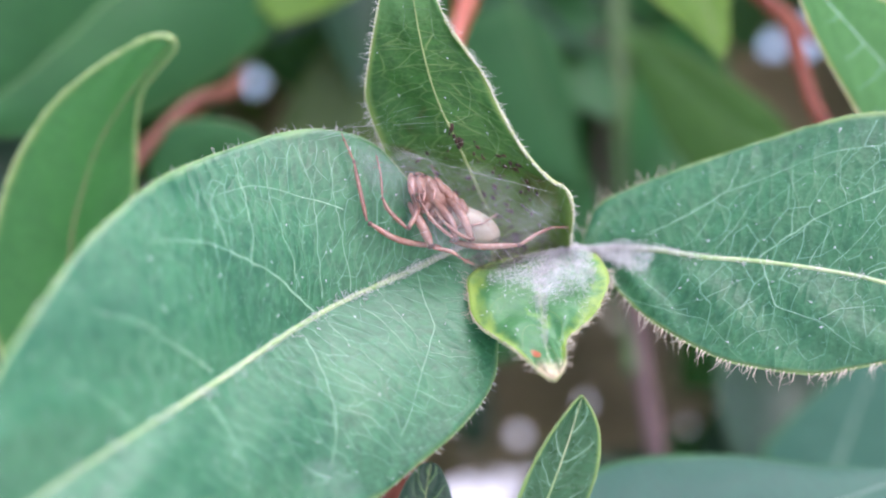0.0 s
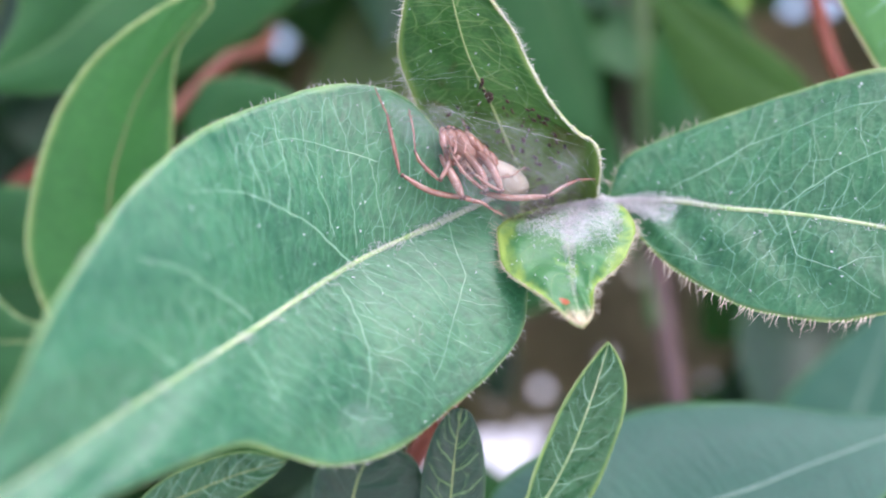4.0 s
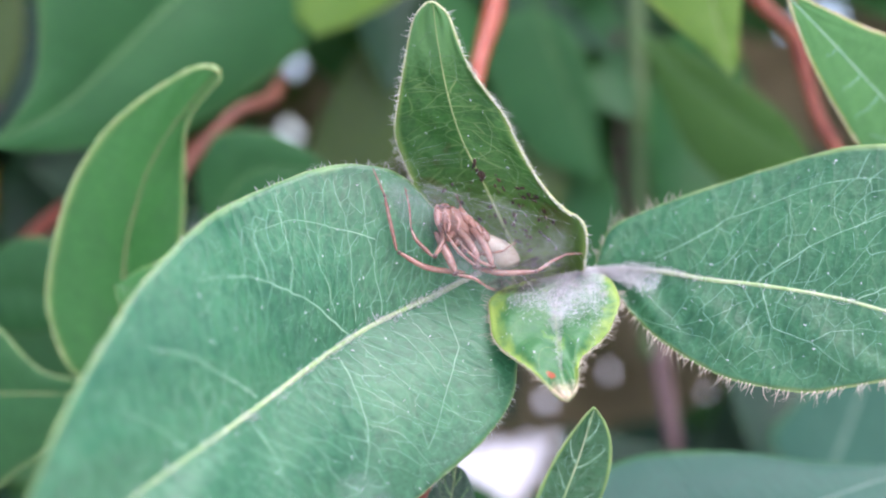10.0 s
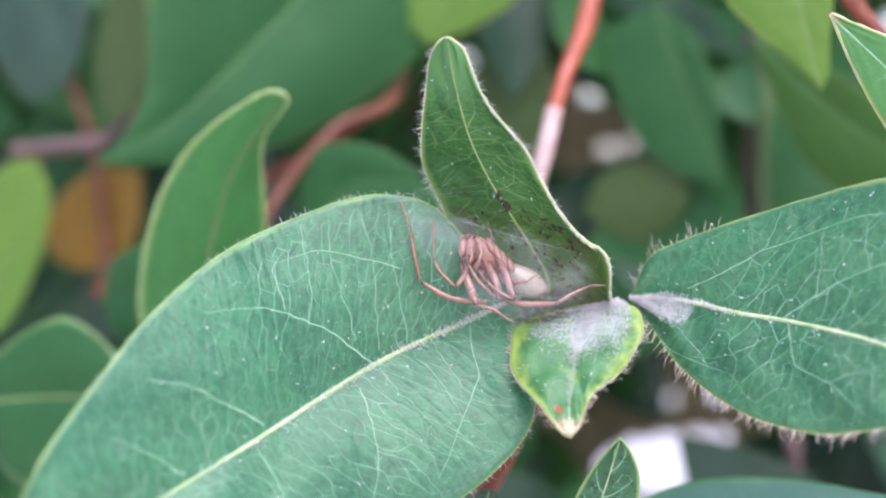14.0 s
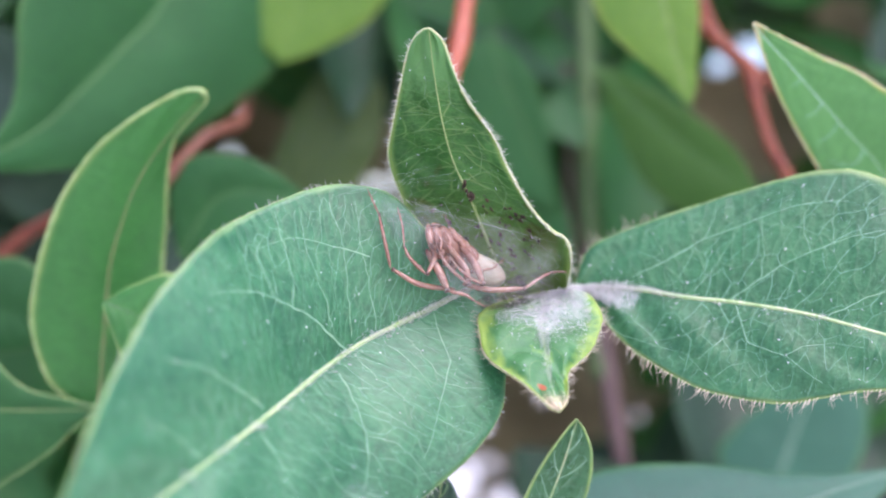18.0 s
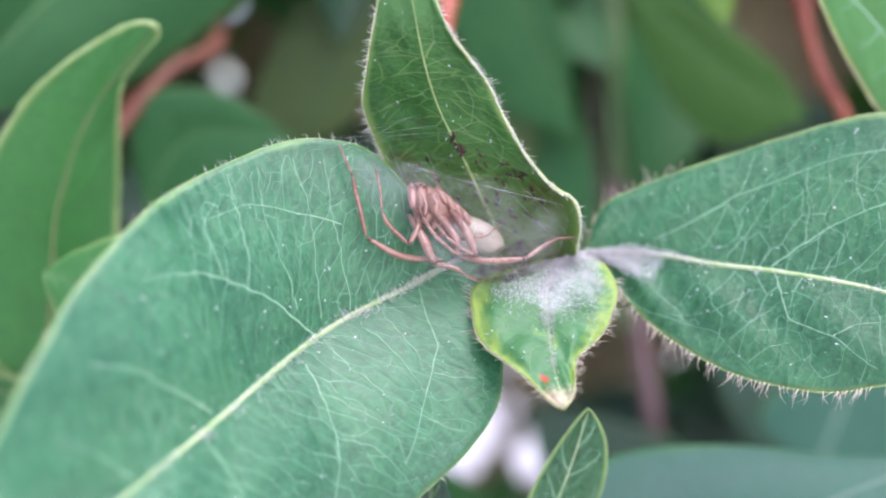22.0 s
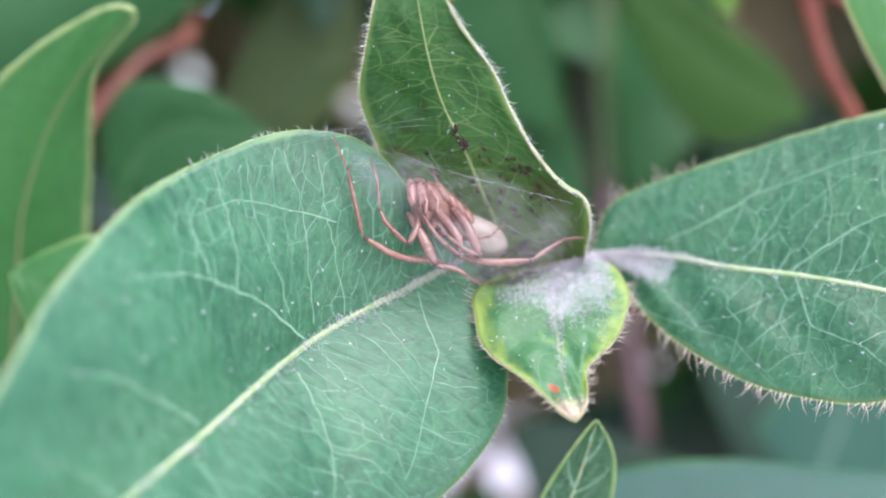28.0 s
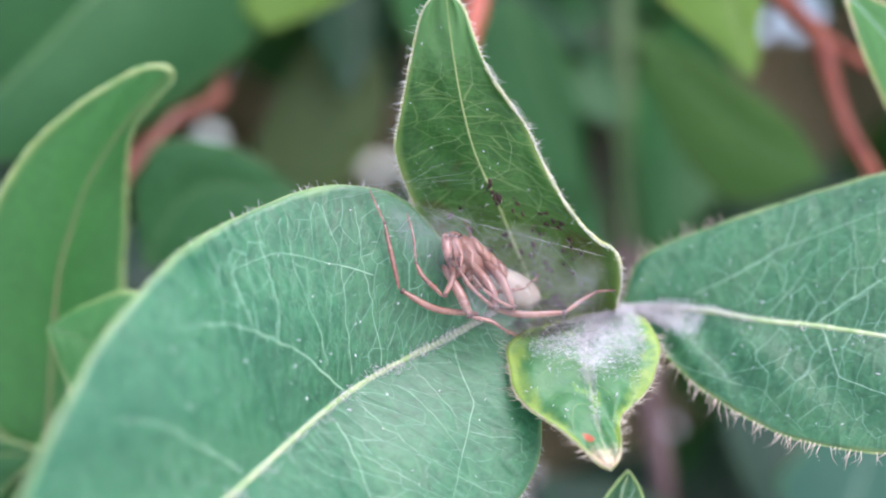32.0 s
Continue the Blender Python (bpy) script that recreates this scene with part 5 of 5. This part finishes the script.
limb([[(0.139, -0.15, 0.08, 0.0251), (0.278, -0.3, -0.112, 0.0293), (0.312, -0.34, -0.25, 0.0251)], [(0.312, -0.34, -0.25, 0.017), (0.15, -0.34, -0.11, 0.0139), (0.051, -0.32, 0.04, 0.0124)], [(0.051, -0.32, 0.04, 0.0109), (0.029, -0.3, 0.17, 0.0077)]], LEG)
limb([[(0.236, -0.12, 0.101, 0.0251), (0.363, -0.27, -0.069, 0.0293), (0.434, -0.32, -0.251, 0.0251)], [(0.434, -0.32, -0.251, 0.0155), (0.323, -0.35, -0.196, 0.0139), (0.216, -0.36, -0.109, 0.0124)], [(0.216, -0.36, -0.109, 0.0109), (0.151, -0.36, -0.023, 0.0077)]], LEG)
limb([[(0.314, -0.15, -0.143, 0.0139), (0.425, -0.2, -0.132, 0.0139)], [(0.425, -0.2, -0.132, 0.0124), (0.516, -0.18, -0.116, 0.0109)], [(0.516, -0.18, -0.116, 0.0093), (0.619, -0.12, -0.041, 0.0062)]], LEG)
limb([[(0.216, -0.05, 0, 0.0124), (0.187, 0, 0.165, 0.0124)], [(0.187, 0, 0.165, 0.0109), (0.162, 0.02, 0.275, 0.0093)], [(0.162, 0.02, 0.275, 0.0077), (0.128, 0.04, 0.352, 0.0062)]], LEG)
limb([[(0.058, -0.25, 0.186, 0.0139), (0.088, -0.32, 0.105, 0.0139)], [(0.088, -0.32, 0.105, 0.0124), (0.074, -0.34, 0.03, 0.0093)]], FANG, "palp")
limb([[(0.121, -0.22, 0.186, 0.0139), (0.161, -0.3, 0.115, 0.0139)], [(0.161, -0.3, 0.115, 0.0124), (0.15, -0.34, 0.041, 0.0093)]], FANG, "palp")
oval("carapace", (0.17, -0.1, 0.07), (0.03, -0.17, 0.25), 0.105, 0.085, SHELL, spider, "shiny reddish-brown carapace", -0.15, 0.015)
oval("abdomen", (0.43, -0.03, -0.11), (0.64, 0.02, -0.225), 0.115, 0.105, CREAM, spider, "cream-coloured abdomen", 0.15)
oval("head", (0.04, -0.17, 0.2), (0.02, -0.2, 0.262), 0.068, 0.062, SHELL, spider, "rounded shiny front of the head")
oval("waist", (0.27, -0.09, 0.03), (0.33, -0.08, 0.0), 0.04, 0.04, SHELL, spider)
oval("chelicera", (-0.01, -0.23, 0.165), (0.0, -0.29, 0.07), 0.036, 0.036, FANG, spider, "shiny pale jaw")
oval("chelicera", (0.055, -0.235, 0.16), (0.06, -0.29, 0.07), 0.036, 0.036, FANG, spider, "shiny pale jaw")
for k in range(8):
    s, along = (-1, 1)[k % 2], k // 2
    x, z = 0.12 + 0.055 * along + 0.075 * s, 0.12 - 0.05 * along + 0.05 * s
    oval("coxa", (x, -0.145, z), (x + 0.04 * s, -0.18, z - 0.06), 0.036, 0.036, SHELL, spider)
for k in range(6):
    x, z = -0.012 + 0.02 * k, 0.235 - 0.004 * abs(k - 2.5) + 0.014 * (k % 2)
    oval("eye", (x, -0.225 + 0.003 * abs(k - 2.5), z), (x, -0.235, z), 0.009, 0.009, BLACK, spider)
for x in (0.0, 0.06):
    v, f = tube(np.array([(x, -0.3, 0.09), (x + 0.012, -0.325, 0.05), (x + 0.03, -0.33, 0.025)]) * CM + np.array(BASE), np.array([0.011, 0.008, 0.002]) * CM, 6)
    mesh_part("fang", v, f, JOINT, spider, "dark curved fang")

# ---- silk ----
VEIL = silk_material("silk_veil", 0.25, (0.6, 0.64, 0.62))
FILM = silk_material("silk_film", 0.72, (0.88, 0.88, 0.88))
SMEAR = silk_material("silk_smear", 0.14, (0.7, 0.74, 0.74))
STRAND = strand_material("silk_strand", (0.9, 0.89, 0.88))


def sheet(name, lower, upper, mat, parent, sag=0.0, label=""):
    """A thin curved sheet stretched between two lines (centimetres)."""
    a, b = smooth_curve(lower, 40), smooth_curve(upper, 40)
    verts, faces, uv = [], [], []
    for j in range(13):
        s = j / 12
        for i in range(40):
            p = a[i] * (1 - s) + b[i] * s
            p = p + np.array((0, -sag, 0)) * math.sin(math.pi * s) * math.sin(math.pi * i / 39)
            p = p + np.array((0, 0.02, 0.01)) * noise.noise((i * 0.35, j * 0.6, sag))
            verts.append(p)
            uv.append((i / 39, s))
    for j in range(12):
        for i in range(39):
            q = j * 40 + i
            faces.append((q, q + 1, q + 41, q + 40))
    ob = mesh_part(name, np.array(verts) * CM + np.array(BASE), faces, mat, parent, label, uvs={"unit": uv})
    ob.visible_shadow = False
    return ob


def strands(rng, starts, ends, count, size=0.0016, slack=0.03, spread=0.05):
    """Fine threads from one line to another."""
    a, b, pieces = smooth_curve(starts, 60), smooth_curve(ends, 60), []
    for _ in range(count):
        p = a[rng.integers(60)] + rng.normal(0, spread, 3) * (1, 0.4, 1)
        q = b[rng.integers(60)] + rng.normal(0, spread, 3) * (1, 0.4, 1)
        mid = (p + q) / 2 + rng.normal(0, slack, 3)
        line = smooth_curve([p, mid, q], 7) * CM + np.array(BASE)
        pieces.append(tube(line, size * rng.uniform(0.5, 1.2) * CM, 3))
    return merge(pieces)


web = thing("spider_web", (0.3, -0.3, -0.2), "thin white silk web stretched between the leaves", "web")
rng = np.random.default_rng(9)
RIM = [(-0.55, -0.3, 0.53), (-0.3, -0.42, 0.1), (0.0, -0.46, -0.3), (0.4, -0.45, -0.46), (0.8, -0.35, -0.4), (1.15, -0.2, -0.2)]
WALL = [(-0.55, -0.3, 0.55), (-0.2, -0.28, 0.45), (0.2, -0.3, 0.42), (0.6, -0.32, 0.3), (0.9, -0.3, 0.18), (1.1, -0.28, 0.1)]
# Dark sheet that stands in for the shade in the hollow below the spider.
POCKET_SHADE = silk_material("silk_shade", 2.2, (0.05, 0.038, 0.036), 0.05)
sheet("shade_sheet", [(0.36, -0.2, -0.47), (0.55, -0.18, -0.49), (0.75, -0.16, -0.46), (1.14, 0.0, -0.3)], [(0.36, -0.08, -0.2), (0.55, -0.06, -0.2), (0.75, -0.04, -0.16), (1.14, -0.02, -0.04)], POCKET_SHADE, web, 0.0, "dark sheet for the shaded pocket below the spider")
sheet("silk_sheet", RIM, WALL, VEIL, web, 0.06, "filmy silk sheet")
v, f = strands(rng, RIM, WALL, 26, 0.00028, 0.02)
mesh_part("silk_thread", v, f, STRAND, web, kind="stuff")
v, f = strands(rng, [(-0.95, -0.3, 0.5), (-0.5, -0.25, 0.55)], [(-0.2, -0.2, 0.75), (0.15, -0.4, 0.7), (0.3, -0.3, 0.5)], 7, 0.0003, 0.006)
mesh_part("silk_thread", v, f, STRAND, web, kind="stuff")


def felt(name, blade, u0, u1, v0, v1, count, label, rise=0.012, length=0.07):
    """A felt of silk on a leaf: a torn film and many short fibres just above the blade."""
    grid, normal = SURFACE[blade]
    n, rows = grid.shape[:2]
    pieces = []
    for _ in range(count):
        s, t = rng.uniform(0, 1), rng.beta(1.3, 2.2)
        i = int((u0 + (u1 - u0) * t) * (rows - 1))
        y = (0.5 + 0.5 * (v0 + (v1 - v0) * s)) * (n - 1)
        j, c = int(y), y - int(y)
        p = grid[j, i] * (1 - c) + grid[min(j + 1, n - 1), i] * c + normal[i] * rng.uniform(0.2, 3.0) * rise * CM
        way = unit(rng.normal(0, 1, 3) + normal[i] * 0.2) * length * rng.uniform(0.3, 1.0) * CM
        bend = rng.normal(0, 0.012 * CM, 3)
        pieces.append(tube(np.array([p - way / 2, p + bend, p + way / 2]), 0.0009 * CM, 3))
    v, f = merge(pieces)
    return mesh_part(name, v, f, STRAND, web, label, kind="stuff")


def film(blade, u0, u1, v0, v1, rise, label, mat=None):
    """A thin torn film of silk lying just above a stretch of a leaf."""
    grid, normal = SURFACE[blade]
    n, rows = grid.shape[:2]
    i0, i1 = int(u0 * (rows - 1)), int(u1 * (rows - 1))
    j0, j1 = int((0.5 + 0.5 * v0) * (n - 1)), int((0.5 + 0.5 * v1) * (n - 1))
    verts, faces, uv, wide = [], [], [], i1 - i0 + 1
    for j in range(j0, j1 + 1):
        for i in range(i0, i1 + 1):
            verts.append(grid[j, i] + normal[i] * (rise + 0.012 * noise.noise((i * 0.4, j * 0.5, 0))) * CM)
            uv.append(((i - i0) / (i1 - i0), (j - j0) / (j1 - j0)))
    for j in range(j1 - j0):
        for i in range(wide - 1):
            q = j * wide + i
            faces.append((q, q + 1, q + wide + 1, q + wide))
    ob = mesh_part("silk_film", verts, faces, mat or FILM, web, label, uvs={"unit": uv})
    ob.visible_shadow = False


film("leaf", 0.05, 0.2, -0.98, -0.55, 0.015, "thin silk film on the broad leaf", VEIL)
film("leaf", 0.735, 0.77, -0.4, -0.22, 0.01, "smear of dried silk on the broad leaf", SMEAR)
film("leaf", 0.41, 0.49, 0.66, 0.97, 0.01, "smear of dried silk on the broad leaf", SMEAR)
film("leaf.003", 0.02, 0.5, -0.8, 0.85, 0.03, "torn silk film on the young leaf")
film("leaf.002", 0.0, 0.16, -0.1, 0.62, 0.02, "torn silk film at a leaf base")
felt("silk_felt", "leaf.003", 0.0, 0.55, -0.75, 0.8, 2600, "matted white silk on the young leaf", 0.014, 0.05)
felt("silk_felt", "leaf.003", 0.0, 0.9, -0.09, 0.12, 700, "matted white silk along a midrib", 0.012, 0.04)
felt("silk_felt", "leaf.002", 0.0, 0.15, -0.12, 0.6, 1500, "matted white silk at a leaf base", 0.014, 0.06)
felt("silk_felt", "leaf.002", 0.0, 0.3, -0.03, 0.03, 800, "matted white silk along a midrib", 0.015, 0.035)
felt("silk_felt", "leaf", 0.03, 0.22, -0.04, 0.04, 700, "matted white silk along a midrib", 0.01, 0.04)
felt("silk_felt", "leaf", 0.1, 0.6, -0.02, 0.02, 420, "matted white silk along a midrib", 0.009, 0.03)


def tufts(blade, clumps, each, u0, u1):
    """Small clumps of white wool caught along a midrib."""
    grid, normal = SURFACE[blade]
    n, rows = grid.shape[:2]
    pieces = []
    for _ in range(clumps):
        u, side, grow = rng.uniform(u0, u1), rng.normal(0, 0.6), rng.uniform(0.4, 1.0)
        for _ in range(int(each * grow)):
            i = int(np.clip(u + rng.normal(0, 0.004), 0, 1) * (rows - 1))
            p = grid[n // 2 + int(round(side)), i] + normal[i] * rng.uniform(0.5, 2.5) * 0.012 * CM + rng.normal(0, 0.018, 3) * CM
            way = unit(rng.normal(0, 1, 3) + normal[i] * 0.6) * 0.045 * grow * CM
            pieces.append(tube(np.array([p - way / 2, p + rng.normal(0, 0.006 * CM, 3), p + way / 2]), 0.001 * CM, 3))
    v, f = merge(pieces)
    mesh_part("silk_wool", v, f, STRAND, web, "white woolly tufts along a midrib", kind="stuff")


tufts("leaf", 40, 20, 0.08, 0.75)
tufts("leaf.002", 18, 20, 0.05, 0.6)


def droppings():
    """Dark specks stuck to the upright leaf."""
    grid, normal = SURFACE["leaf.001"]
    n, rows = grid.shape[:2]
    pieces = []
    spots = [(0.47, 0.02, 0.03), (0.49, 0.06, 0.035), (0.455, 0.0, 0.03), (0.44, 0.05, 0.04), (0.435, 0.02, 0.03), (0.46, -0.03, 0.02), (0.4, -0.62, 0.03), (0.405, -0.5, 0.02)]
    for _ in range(170):
        spots.append((rng.beta(2.0, 2.6) * 0.42 + 0.06, rng.normal(0.3, 0.35), rng.choice((0.006, 0.01, 0.016, 0.024)) * rng.uniform(0.7, 1.2)))
    for t, s, r in spots:
        if abs(s) > 0.9:
            continue
        i, j = int(t * (rows - 1)), int((0.5 + 0.5 * s) * (n - 1))
        p, r = grid[j, i] + normal[i] * 0.003 * CM, r * CM
        along = unit(grid[j, min(i + 1, rows - 1)] - grid[j, i] + rng.normal(0, 0.6, 3) * 0.0002)
        line = np.array([p - along * r, p - along * r * 0.5, p + along * r * 0.3, p + along * r * 1.1])
        pieces.append(tube(line, np.array([0.25, 0.8, 0.95, 0.2]) * r * rng.uniform(0.4, 0.75), 7))
    v, f = merge(pieces)
    holder = thing("droppings", (0.4, -0.1, 0.4), "small dark droppings stuck on a leaf", "droppings", kind="stuff")
    mesh_part("specks", v, f, plain_material("dropping_dark", (0.018, 0.011, 0.004), (0.07, 0.034, 0.012), 900, 0.6), holder, kind="stuff")


def lint():
    """Tiny white flecks of lint and silk lying on the leaves."""
    pieces = []
    for blade, count, u0, u1 in (("leaf", 110, 0.05, 0.9), ("leaf.001", 24, 0.3, 0.95), ("leaf.002", 110, 0.05, 0.7), ("leaf.003", 20, 0.3, 0.9)):
        grid, normal = SURFACE[blade]
        n, rows = grid.shape[:2]
        for _ in range(count):
            i, j = int(rng.uniform(u0, u1) * (rows - 1)), int(rng.uniform(0.06, 0.94) * (n - 1))
            p, way = grid[j, i] + normal[i] * 0.006 * CM, unit(rng.normal(0, 1, 3)) * rng.uniform(0.003, 0.014) * CM
            pieces.append(tube(np.array([p - way, p + rng.normal(0, 0.002 * CM, 3), p + way]), rng.uniform(0.0008, 0.0036) * CM, 4))
    v, f = merge(pieces)
    holder = thing("lint", (0, -0.4, 0), "tiny white flecks of lint on the leaves", "lint", kind="stuff")
    mesh_part("flecks", v, f, plain_material("lint_white", (0.75, 0.77, 0.76), (0.9, 0.9, 0.9), 900, 0.4), holder, kind="stuff")


droppings()
lint()


def motions():
    """Nothing but the camera moves: the spider rests in its shelter."""


motions()
